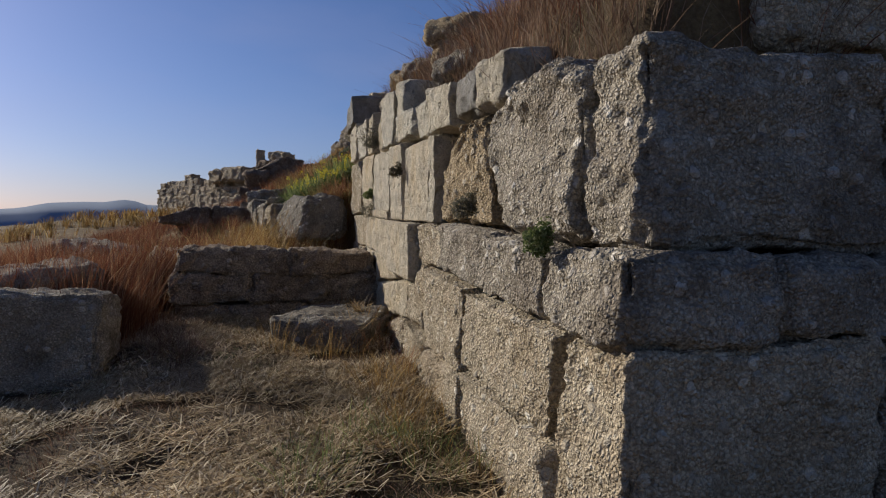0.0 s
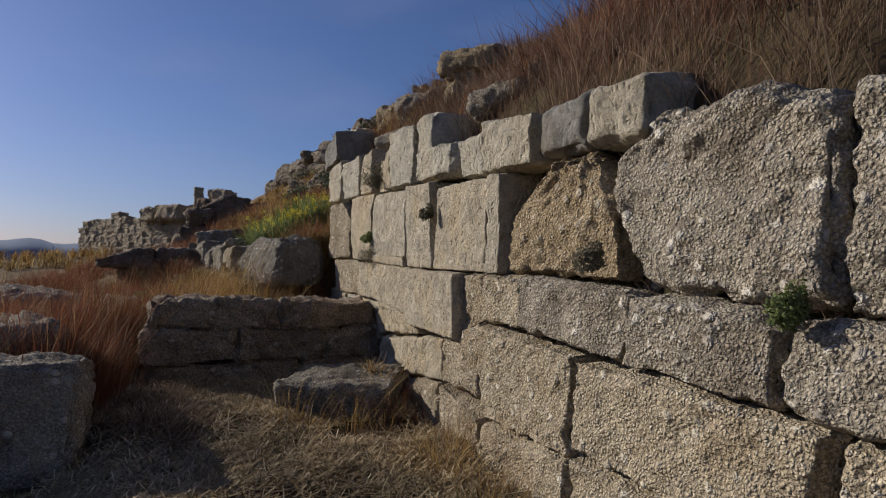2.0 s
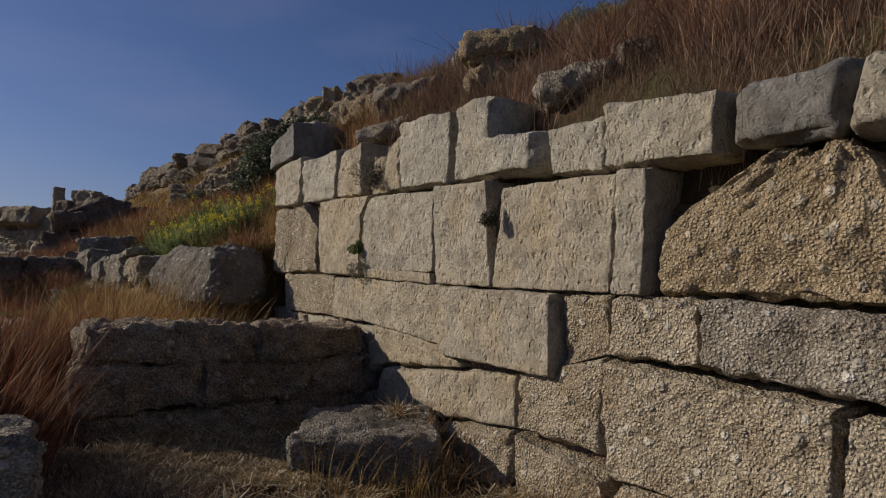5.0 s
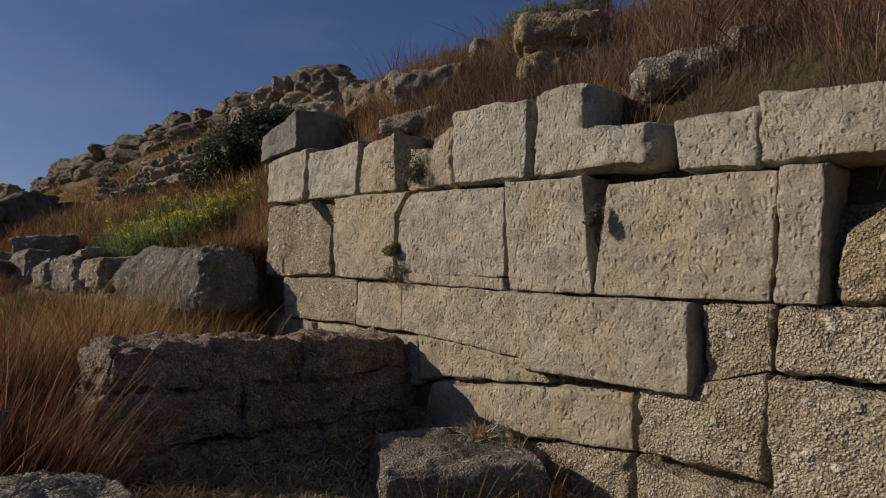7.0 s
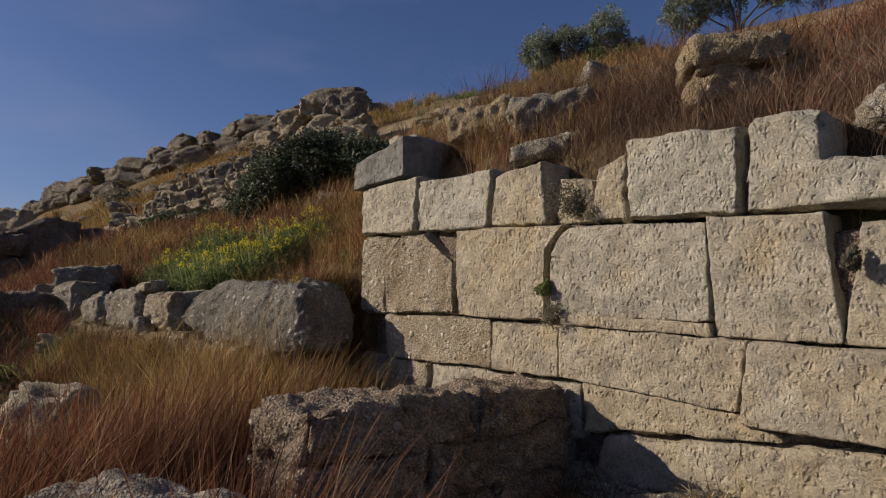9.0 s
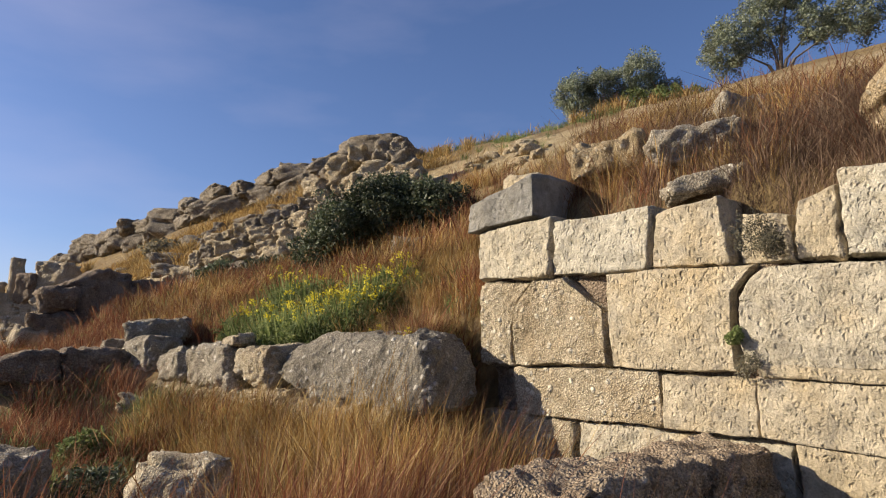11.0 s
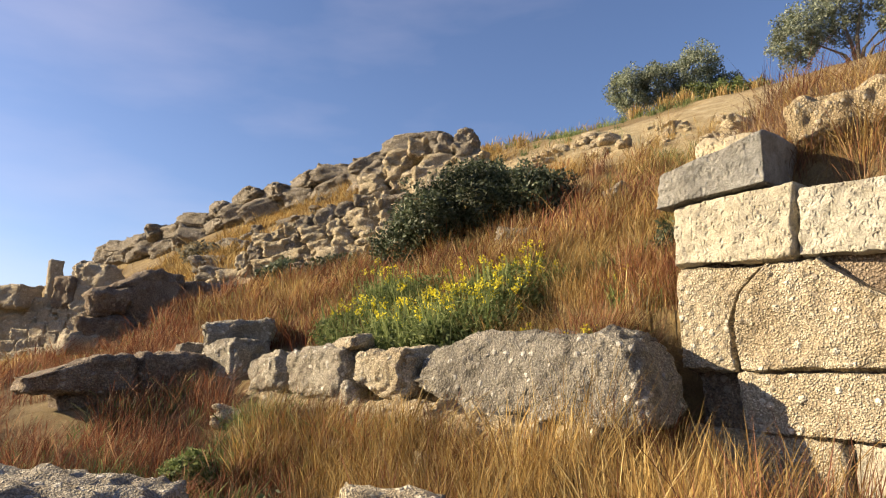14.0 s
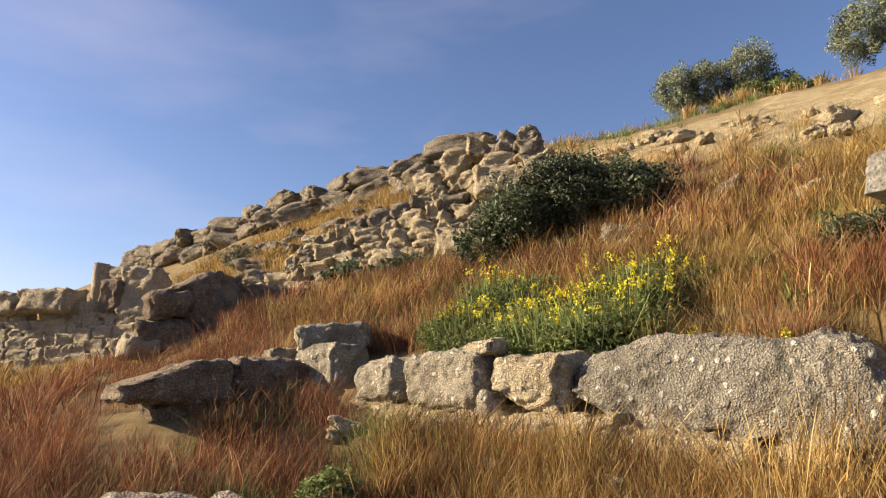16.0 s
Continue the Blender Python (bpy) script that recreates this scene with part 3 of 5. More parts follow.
PEBBLE_COURSE = [
    (3.78, 1.04, 3.36, 1.18, 3.34, 1.54, 3.78, 1.55, -0.04), (3.34, 1.19, 2.71, 1.17, 2.70, 1.53, 3.32, 1.55, -0.03),
    (2.69, 1.20, 1.54, 1.11, 1.45, 1.48, 2.68, 1.53, -0.01), (1.52, 1.11, 0.60, 1.08, 0.57, 1.41, 1.46, 1.46, -0.02),
]
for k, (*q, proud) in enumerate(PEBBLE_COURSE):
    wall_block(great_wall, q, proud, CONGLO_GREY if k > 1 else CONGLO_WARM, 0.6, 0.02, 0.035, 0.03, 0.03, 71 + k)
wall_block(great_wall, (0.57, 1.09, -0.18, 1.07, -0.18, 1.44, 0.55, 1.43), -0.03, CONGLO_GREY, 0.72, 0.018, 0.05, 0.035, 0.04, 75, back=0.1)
FOOT_COURSE = [
    (6.60, 0.74, 4.95, 0.91, 5.22, 1.05, 6.62, 1.16, -0.02), (6.50, 0.30, 4.25, 0.54, 4.25, 0.94, 6.40, 0.72, -0.02),
    (4.21, 0.56, 3.41, 0.55, 3.38, 1.17, 4.21, 0.95, -0.02), (3.38, 0.42, 2.03, 0.49, 2.01, 1.09, 3.37, 1.13, 0.0),
    (2.00, 0.54, 0.50, 0.50, 0.37, 1.04, 1.98, 1.07, 0.0), (0.46, 0.20, -0.22, 0.20, -0.20, 1.06, 0.30, 1.03, -0.03),
    (8.70, 0.55, 6.64, 0.65, 6.64, 1.13, 8.70, 1.16, -0.03), (10.1, 0.55, 8.74, 0.55, 8.74, 1.16, 10.1, 1.20, -0.03),
]
for k, (*q, proud) in enumerate(FOOT_COURSE):
    near = k in (3, 4, 5)
    wall_block(great_wall, q, proud, LIME if k in (0, 1, 6) else CONGLO_WARM, 1.2 if k == 5 else 0.6, 0.018 if near else 0.03, 0.03, 0.028, 0.028, 81 + k, back=0.1 if k == 5 else 0)
BOTTOM_COURSE = [
    (5.60, -0.1, 4.25, 0.0, 4.25, 0.53, 5.50, 0.32, 0.02), (4.22, -0.1, 3.30, -0.1, 3.38, 0.40, 4.22, 0.53, 0.02),
    (3.28, -0.1, 2.06, -0.1, 2.04, 0.46, 3.28, 0.40, 0.02), (2.04, -0.15, 0.50, -0.15, 0.50, 0.47, 2.02, 0.50, 0.0),
    (0.48, -0.2, -0.24, -0.2, -0.22, 0.19, 0.47, 0.19, 0.0), (8.0, 0.0, 5.64, -0.1, 5.55, 0.3, 8.0, 0.6, 0.0), (10.1, 0.2, 8.02, 0.0, 8.02, 0.54, 10.1, 0.54, 0.0),
]
for k, (*q, proud) in enumerate(BOTTOM_COURSE):
    wall_block(great_wall, q, proud, CONGLO_WARM, 0.6 if k != 4 else 1.3, 0.025, 0.045, 0.03, 0.035, 95 + k)

# unseen brown backing added behind the joints, so gaps look less deep and dark
wall_block(great_wall, (10.0, -0.2, 3.2, -0.2, 3.2, 2.2, 10.0, 2.9), -0.15, SHADY, 0.4, 0.08, 0.05, 0.04, 0.02, 105, name="joint_backing")
wall_block(great_wall, (3.3, -0.2, 0.0, -0.2, 0.15, 2.05, 3.3, 2.15), -0.32, SHADY, 0.5, 0.08, 0.05, 0.04, 0.02, 106, name="joint_backing")


def end_block(s0, s1, z0, z1, mat, seed, set_back=0.0, thick=0.7):
    """A block of the wall's shaded end, which runs back into the slope. s: metres behind the face."""
    p, f = stone_shape((s1 - s0, thick, z1 - z0), 0.025, 0.06, 0.035, 0.04, seed, 2.4, 0.12, 0.009)
    u = -0.2 + set_back + p[:, 1] + thick / 2
    s = (s0 + s1) / 2 + p[:, 0]
    xy = WALL_O + u[:, None] * WALL_W + s[:, None] * WALL_IN
    v = np.column_stack([xy, (z0 + z1) / 2 + p[:, 2]])
    c = v.mean(0)
    ob = new("block", mesh_of("block", v - c, f, mat))
    ob.location = c
    under(ob, great_wall)


end_block(0.74, 1.70, 1.06, 1.43, CONGLO_GREY, 111)
end_block(1.20, 2.60, 0.20, 1.03, CONGLO_GREY, 112)
end_block(1.72, 2.9, 1.06, 1.45, CONGLO_GREY, 113)
end_block(1.52, 2.9, 1.47, 2.22, CONGLO_GREY, 114, 0.15)
end_block(1.34, 2.6, -0.2, 0.18, CONGLO_GREY, 115)
end_block(1.05, 2.6, 2.40, 3.05, CONGLO_WARM, 116, 0.45, 0.9)
end_block(2.62, 4.2, -0.2, 1.05, CONGLO_GREY, 117)
end_block(2.92, 4.4, 1.06, 2.3, CONGLO_GREY, 118, 0.1)

# ---- other walls and fallen blocks ----
def block_at(name, centre, size, turn, mat, seed, tilt=(0, 0), step=0.04, edge=0.05, lump=0.035, chip=0.04, label="", category="stone block", group="", wedge=(0, 0, 0), grit=None, lean=(0, 0)):
    """A free block. centre: the middle of its foot; wedge: how far its far end is drawn in from above, from below, and over which share of its length;
    lean: how far the top of its face and of its near end are set back."""
    p, f = stone_shape(size, step, edge, lump, chip, seed, 2.2, step * 1.5, 0.01 if grit is None else grit)
    p = p + np.array([0, 0, size[2] / 2])
    if wedge[2]:
        f_end = np.clip((wedge[2] - (p[:, 0] / size[0] + 0.5)) / wedge[2], 0, 1)
        p[:, 2] += f_end * (np.clip(size[2] / 2 - p[:, 2], 0, None) * 2 * wedge[1] - np.clip(p[:, 2] - size[2] / 2, 0, None) * 2 * wedge[0])
    rise = np.clip(p[:, 2] / size[2], 0, 1)
    p[:, 1] += lean[0] * rise * np.clip(0.5 - p[:, 1] / size[1], 0, 1)
    p[:, 0] -= lean[1] * rise * smooth(p[:, 0] / size[0], 0.1, 0.5)
    ob = new(name, mesh_of(name, p, f, mat))
    ob.matrix_world = pose(*centre, tilt[0], tilt[1], turn)
    return tagged(ob, label, category, group) if label else ob


CROSS = conglomerate("brown_cross_wall_stone", (0.32, 0.25, 0.18), (0.54, 0.44, 0.32), (0.26, 0.21, 0.165), (0.60, 0.50, 0.38), (0.26, 0.235, 0.22), 0.7, 1.2)
return_wall = holder("wall_cross", "low ruined cross wall of weathered blocks in two courses", "wall", "structure")
TURN = math.degrees(math.atan2(0.86, 2.65))
for k, (x, y, z, w, d, h, mat, tip) in enumerate([
        (-3.10, 8.75, 0.82, 1.54, 0.70, 0.37, CROSS, 1), (-1.82, 9.14, 0.78, 1.24, 0.72, 0.37, CROSS, -1),
        (-3.36, 8.62, 0.44, 1.05, 0.70, 0.43, CROSS, 0), (-2.40, 8.95, 0.42, 1.06, 0.68, 0.45, CROSS, 0), (-1.45, 9.28, 0.38, 0.96, 0.68, 0.45, CROSS, 0),
        (-3.00, 8.80, -0.08, 1.7, 0.74, 0.54, CROSS, 0), (-1.5, 9.3, -0.08, 1.5, 0.74, 0.50, CROSS, 0)]):
    ob = block_at("block", (x, y, z), (w, d, h), TURN, mat, 130 + k, (0, tip), 0.025, 0.06, 0.06, 0.05)
    under(ob, return_wall)

block_at("fallen_block", (-1.42, 7.42, -0.08), (1.15, 1.0, 0.56), -14, CONGLO_LICHEN, 140, (2, 1), 0.025, label="fallen grey pebbly block lying in straw before the wall", group="fallen blocks")
block_at("fallen_block", (-4.15, 5.95, -0.12), (1.35, 0.95, 1.0), 20, CONGLO_GREY, 141, (-4, 4), 0.025, 0.07, 0.05, 0.05, label="large leaning fallen block of grey conglomerate", group="fallen blocks")
block_at("fallen_block", (-4.95, 7.1, 0.0), (1.6, 1.0, 1.0), 40, CONGLO_GREY, 142, (3, -6), 0.03, 0.09, 0.06, label="low grey fallen block among dry grass", group="fallen blocks")

# row of blocks beyond the wall
low_wall = holder("wall_low", "low row of grey pebbly blocks along the slope", "wall", "structure")
ROW_TURN = math.degrees(math.atan2(-ROW_W[1], -ROW_W[0]))


def row_block(a0, a1, z, d, h, mat, seed, out=0.0, tip=0.0, edge=0.10, step=0.025, wedge=(0, 0, 0), lump=0.05, lean=(0, 0)):
    """A block of the low row, from a0 to a1 metres along it, standing out from its face."""
    c = ROW_O + (a0 + a1) / 2 * ROW_W + (d / 2 - out) * ROW_IN
    ob = block_at("block", (c[0], c[1], z), (a1 - a0, d, h), ROW_TURN, mat, seed, (0, tip), step, edge, lump, 0.05, wedge=wedge, lean=lean)
    return under(ob, low_wall)


row_block(-0.28, 2.42, 1.24, 1.0, 0.86, CONGLO_LICHEN, 150, 0.0, 1.0, 0.12, 0.02, (0.22, 0.36, 0.26), 0.05, (0.24, 0.26))
row_block(2.44, 3.36, 1.43, 0.7, 0.56, CONGLO_WARM, 151, 0.05, 3, 0.14, wedge=(0.1, 0.3, 0.4))
row_block(3.42, 4.58, 1.40, 0.65, 0.60, CONGLO_GREY, 152, 0.04, -1, 0.08)
row_block(4.66, 5.45, 1.40, 0.6, 0.56, CONGLO_GREY, 153, 0.02, -3, 0.15)
row_block(5.85, 6.75, 1.45, 0.7, 0.72, CONGLO_GREY, 154, 0.0, 0, 0.10)
row_block(3.30, 3.72, 1.97, 0.35, 0.17, CONGLO_WARM, 158, -0.05, -5, 0.04)
row_block(3.24, 3.42, 1.33, 0.3, 0.24, CONGLO_GREY, 159, 0.08, 4, 0.03)
# crumbling bedrock ledge under the row
for k, (a0, a1, z, h, out, d) in enumerate([(0.1, 0.9, 0.72, 0.52, 0.12, 0.7), (0.7, 1.9, 0.80, 0.48, 0.22, 1.0), (1.75, 2.7, 0.88, 0.52, 0.24, 0.9), (2.5, 3.5, 0.92, 0.50, 0.16, 0.8), (3.35, 4.6, 0.98, 0.44, 0.14, 0.8), (4.4, 5.7, 1.02, 0.40, 0.12, 0.8), (0.2, 2.2, 0.5, 0.48, 0.5, 0.9), (2.0, 4.2, 0.6, 0.5, 0.45, 0.9)]):
    row_block(a0, a1, z, d, h, CONGLO_OCHRE, 340 + k, out, (-2, 3, -1, 2)[k % 4], 0.16, 0.03, lump=0.07)

# ---- stones of the hillside ----
def sit(x, y, sink=0.0):
    return float(land(np.array([x]), np.array([y]))[0]) - sink


ROUND_MESHES = {}


def round_mesh(mat, k):
    """A rough stone one metre each way, shared by many."""
    key = (mat.name, k)
    if key not in ROUND_MESHES:
        p, f = stone_shape((1, 1, 1), 0.07, (0.10 if k % 2 else 0.16) if mat is ASHLAR else (0.15 if k % 2 else 0.24), 0.06 if mat is ASHLAR else 0.10, 0.07, 300 + k, 1.9, 0.08)
        ROUND_MESHES[key] = mesh_of("stone", p, f, mat)
    return ROUND_MESHES[key]


def rubble_wall(name, label, line, stone, mats, lean, seed, kind="structure", thick=1.0, wild=7):
    """A dry-stone wall. line: places with the wall's height there; stone: the usual width and height of a stone."""
    r = random.Random(seed)
    parent = holder(name, label, "wall", kind)
    pts = [Vector((x, y, 0)) for x, y, h in line]
    lens = [0]
    for a, b in zip(pts, pts[1:]):
        lens.append(lens[-1] + (b - a).length)
    course = 0
    z = -0.15
    while z < max(h for x, y, h in line):
        ch = stone[1] * r.uniform(0.8, 1.25)
        d = r.uniform(0, stone[0])
        while d < lens[-1]:
            w = stone[0] * r.uniform(0.55, 1.5)
            m = min(d + w / 2, lens[-1] - 0.01)
            i = max(j for j in range(len(pts) - 1) if lens[j] <= m)
            f = (m - lens[i]) / (lens[i + 1] - lens[i])
            c = pts[i].lerp(pts[i + 1], f)
            h = line[i][2] * (1 - f) + line[i + 1][2] * f
            if z + ch * 0.45 < h * r.uniform(0.85, 1.1):
                way = (pts[i + 1] - pts[i]).normalized()
                inn = Vector((-way.y, way.x, 0)) * lean
                c = c + inn * (0.07 * course + r.uniform(-0.06, 0.06))
                ground = sit(pts[i].lerp(pts[i + 1], f).x, pts[i].lerp(pts[i + 1], f).y)
                ob = new("stone", round_mesh(r.choice(mats), r.randrange(6)))
                hh = ch * r.uniform(0.9, 1.3)
                ob.matrix_world = pose(c.x, c.y, ground + z + ch / 2, r.uniform(-wild, wild), r.uniform(-wild, wild), math.degrees(math.atan2(way.y, way.x)) + r.uniform(-2, 2) * wild) @ Matrix.Diagonal((w * 1.06, stone[0] * 0.9 * thick, hh * 1.12, 1))
                under(ob, parent)
            d += w
        z += ch * 0.95
        course += 1
    return parent


rubble_wall("wall_terrace", "rough terrace wall of stacked pale rubble on the hillside", [(-6.6, 31.0, 1.3), (-5.7, 30.2, 1.6), (-3.6, 28.0, 2.2), (-2.2, 26.6, 2.6), (-1.2, 25.6, 2.9), (0.0, 24.4, 3.0), (1.4, 23.2, 2.3)], (0.72, 0.46), [RUBBLE, RUBBLE, RUBBLE, BOULDER], 1, 3, thick=1.5, wild=5)
rubble_wall("wall_crest", "line of huge weathered boulders along the crest", [(6.2, 29.2, 0.5), (4.6, 31.0, 1.1), (2.6, 34.0, 1.3), (0.6, 37.7, 1.5), (-1.8, 41.0, 1.3), (-4.2, 45.5, 1.3), (-8.6, 55.0, 1.2), (-12.5, 65.0, 1.0)], (2.0, 0.95), [BOULDER], -1, 8, thick=0.8, wild=16)
rubble_wall("wall_ruin", "ruined wall of small pale stones in rough courses", [(-18.5, 37.6, 2.1), (-16.5, 36.0, 2.2), (-13.0, 32.8, 2.2), (-10.0, 30.6, 2.0), (-8.2, 29.2, 1.7)], (0.6, 0.33), [ASHLAR], 1, 5, wild=3)

for k, (x, y, z, w, d, h, t, mat, tx, ty, edge) in enumerate([
        (-12.5, 32.6, 3.62, 1.2, 0.8, 0.66, -38, ASHLAR, 0, 0, 0.08), (-11.2, 31.6, 3.62, 1.9, 0.9, 0.72, -38, ASHLAR, 0, 1, 0.07),
        (-9.35, 30.4, 3.55, 0.75, 0.7, 1.0, -35, SHADY, 0, 3, 0.1), (-8.5, 30.0, 3.2, 1.25, 0.8, 1.7, -35, ASHLAR, 0, 0, 0.12),
        (-7.15, 24.75, 2.55, 1.9, 1.1, 1.55, 14, SHADY, 0, 3, 0.28), (-7.75, 24.1, 2.9, 0.9, 0.8, 0.62, 12, SHADY, 0, -4, 0.12),
        (-7.85, 24.05, 2.2, 1.15, 0.8, 0.72, 14, SHADY, 2, 2, 0.1), (-6.9, 24.3, 2.1, 1.0, 0.8, 0.75, 16, SHADY, 0, 0, 0.1),
        (-8.3, 23.8, 2.1, 0.7, 0.7, 0.45, 20, ASHLAR, 0, 4, 0.08)]):
    block_at("ruin_block", (x, y, z), (w, d, h), t, mat, 170 + k, (tx, ty), 0.07, edge, 0.09, 0.07, label="large weathered block of the hillside ruin", group="ruin blocks", wedge=(0.35, 0, 0.5) if k == 4 else (0, 0, 0))
for k, (x, y, z, w, h) in enumerate([(-5.75, 25.35, 2.9, 1.15, 1.0), (-4.85, 25.62, 2.95, 0.95, 0.96), (-4.05, 25.85, 3.0, 0.95, 1.0)]):
    block_at("ruin_block", (x, y, z), (w, 0.8, h), 16, SHADY, 180 + k, (0, 1), 0.07, 0.06, 0.05, label="long dark block on edge in the grass", group="ruin blocks")
pillar = block_at("stone_pillar", (-9.87, 30.9, 3.3), (0.42, 0.42, 1.85), 15, ASHLAR, 190, (0, 2), 0.06, 0.05, 0.04, label="upright grey stone pillar on the ruined wall", category="pillar")
for k, (x, y, z, w, d, h, t) in enumerate([(-0.35, 24.35, 4.72, 1.5, 0.8, 0.9, -43), (-2.0, 26.05, 4.4, 0.9, 0.7, 0.75, -43), (1.05, 23.6, 6.45, 2.3, 1.3, 0.85, -40), (-1.2, 25.1, 4.0, 1.3, 0.8, 0.7, -43), (-3.3, 27.3, 3.95, 0.95, 0.7, 0.65, -45)]):
    block_at("terrace_block", (x, y, z), (w, d, h), t, RUBBLE, 186 + k, (0, 2), 0.06, 0.12, 0.07, 0.06, label="large squared pale block in the terrace wall", group="terrace blocks")

# slabs and small stones in the red grass
for k, (x, y, z, w, d, h, t, tx, ty, mat) in enumerate([
        (-7.62, 17.42, 1.46, 1.32, 0.8, 0.50, 18, 0, 0, SHADY), (-6.42, 17.80, 1.46, 1.16, 0.75, 0.50, 18, 0, 1, SHADY),
        (-7.30, 17.62, 1.0, 1.2, 0.6, 0.5, 18, 0, 0, SHADY), (-6.35, 17.92, 1.0, 1.1, 0.6, 0.5, 18, 0, 0, SHADY),
        (-6.1, 18.3, 1.85, 0.62, 0.4, 0.32, 10, 0, 3, CONGLO_GREY), (-5.45, 18.0, 2.08, 1.05, 0.7, 0.42, -10, 4, -4, CONGLO_GREY), (-4.35, 15.7, 1.88, 0.45, 0.35, 0.18, -60, 0, 8, CONGLO_WARM)]):
    block_at("loose_slab", (x, y, z), (w, d, h), t, mat, 200 + k, (tx, ty), 0.035, 0.06, 0.05, 0.05, label="weathered slab half sunk in red dry grass", group="slabs in the grass", wedge=(0.55, 0.1, 0.6) if k == 0 else (0, 0, 0))

# boulders above the great wall
for k, (x, y, w, d, h, t, tx, ty, mat) in enumerate([
        (-0.66, 11.25, 1.0, 0.8, 0.55, -50, 0, -6, CONGLO_OCHRE), (-0.27, 10.31, 1.15, 0.8, 0.48, -40, 0, -8, CONGLO_GREY),
        (-0.75, 9.85, 0.9, 0.55, 0.26, -38, 0, -9, CONGLO_GREY), (-1.15, 12.15, 0.46, 0.4, 0.34, -30, 0, -8, CONGLO_GREY),
        (0.9, 10.4, 1.3, 0.8, 0.36, -30, 0, 0, CONGLO_GREY), (0.28, 8.25, 1.1, 0.8, 0.32, -40, 0, -5, CONGLO_OCHRE),
        (0.16, 6.75, 0.72, 0.45, 0.26, -40, 0, -12, CONGLO_GREY), (0.45, 6.5, 0.4, 0.4, 0.36, -10, 10, 0, BOULDER), (0.45, 14.5, 0.55, 0.4, 0.4, -35, 0, -16, RUBBLE)]):
    block_at("boulder", (x, y, sit(x, y, 0.13)), (w * 0.88, d * 0.88, h * 0.92), t, mat, 220 + k, (tx, ty), 0.03, 0.14, 0.06, 0.05, grit=0.004, label="rough pebbly boulder in dry grass above the wall", category="boulder", group="boulders above the wall")
block_at("boulder", (0.14, 8.25, sit(0.28, 8.25) + 0.13), (0.85, 0.7, 0.31), -38, CONGLO_OCHRE, 231, (0, -3), 0.04, 0.16, 0.06, 0.05, label="pebbly boulder lying on another boulder", category="boulder", group="boulders above the wall")

cap = WALL_O + 9.62 * WALL_W + 0.46 * WALL_IN
block_at("boulder", (cap[0], cap[1], 3.68), (0.62, 0.42, 0.32), -74, LIME, 232, (0, 8), 0.03, 0.08, 0.04, 0.04, label="pale rough stone lying on the wall's top slab", category="boulder", group="boulders above the wall")

# rocks beside the path
for k, (x, y, w, d, h, t, mat, name) in enumerate([
        (-7.35, 12.45, 1.7, 0.9, 0.92, -20, CONGLO_GREY, "broad grey pebbly rock low in the grass"), (-5.37, 11.42, 0.8, 0.5, 0.98, -30, CONGLO_WARM, "small pale rock low in the grass"),
        (-5.55, 8.85, 0.8, 0.6, 0.85, 30, CONGLO_GREY, "leaning grey rock in tall red grass")]):
    block_at("rock", (x, y, sit(x, y, 0.12)), (w, d, h), t, mat, 240 + k, (0, 5), 0.04, 0.12, 0.06, 0.05, label=name, category="rock")


def crumbs(name, label, spots, mat, seed):
    """Loose small stones lying about, each its own thing of one group."""
    r = random.Random(seed)
    for x, y, size in spots:
        ob = new(name, round_mesh(mat, r.randrange(6)))
        s = size * r.uniform(0.7, 1.3)
        ob.matrix_world = pose(x, y, sit(x, y) + s * 0.12, r.uniform(-20, 20), r.uniform(-20, 20), r.uniform(0, 360)) @ Matrix.Diagonal((s * 1.4, s, s * 0.7, 1))
        tagged(ob, label, "stone", "loose stones")


rr = random.Random(4)
crumbs("loose_stone", "small loose pale stone on the ground", [(-3.9 - 0.28 * i + rr.uniform(-0.3, 0.3), 12.9 + 0.42 * i + rr.uniform(-0.4, 0.3), rr.uniform(0.08, 0.26)) for i in range(9)], RUBBLE, 1)
crumbs("loose_stone", "ochre stone fallen from the earth bank", [(rr.uniform(3.6, 6.2), rr.uniform(14.5, 24), rr.uniform(0.12, 0.42)) for i in range(60)], RUBBLE, 2)
crumbs("loose_stone", "grey boulder on the hillside", [(rr.uniform(-1.5, 2.5), rr.uniform(14.5, 18), rr.uniform(0.25, 0.5)) for i in range(5)] + [(rr.uniform(-7, 3), rr.uniform(29, 38), rr.uniform(0.4, 0.9)) for i in range(22)], BOULDER, 3)

# ---- plants ----
def tufted(spots, per, spread, seed):
    """Gather spots into tussocks. Returns where each blade grows, how far from its tussock's middle, and the tussock's own height."""
    g = np.random.default_rng(seed + 500)
    heart = spots[g.permutation(len(spots))[:max(1, len(spots) // per)]]
    k = g.integers(0, len(heart), len(spots))
    size = g.uniform(0.5, 1.5, len(heart))
    off = g.normal(0, spread, (len(spots), 2)) * size[k][:, None]
    stray = g.random(len(spots)) < 0.22
    at = np.where(stray[:, None], spots, heart[k] + off)
    off[stray] = 0
    return at, off, np.where(stray, 0.6, 0.4 + 0.45 * size[k])


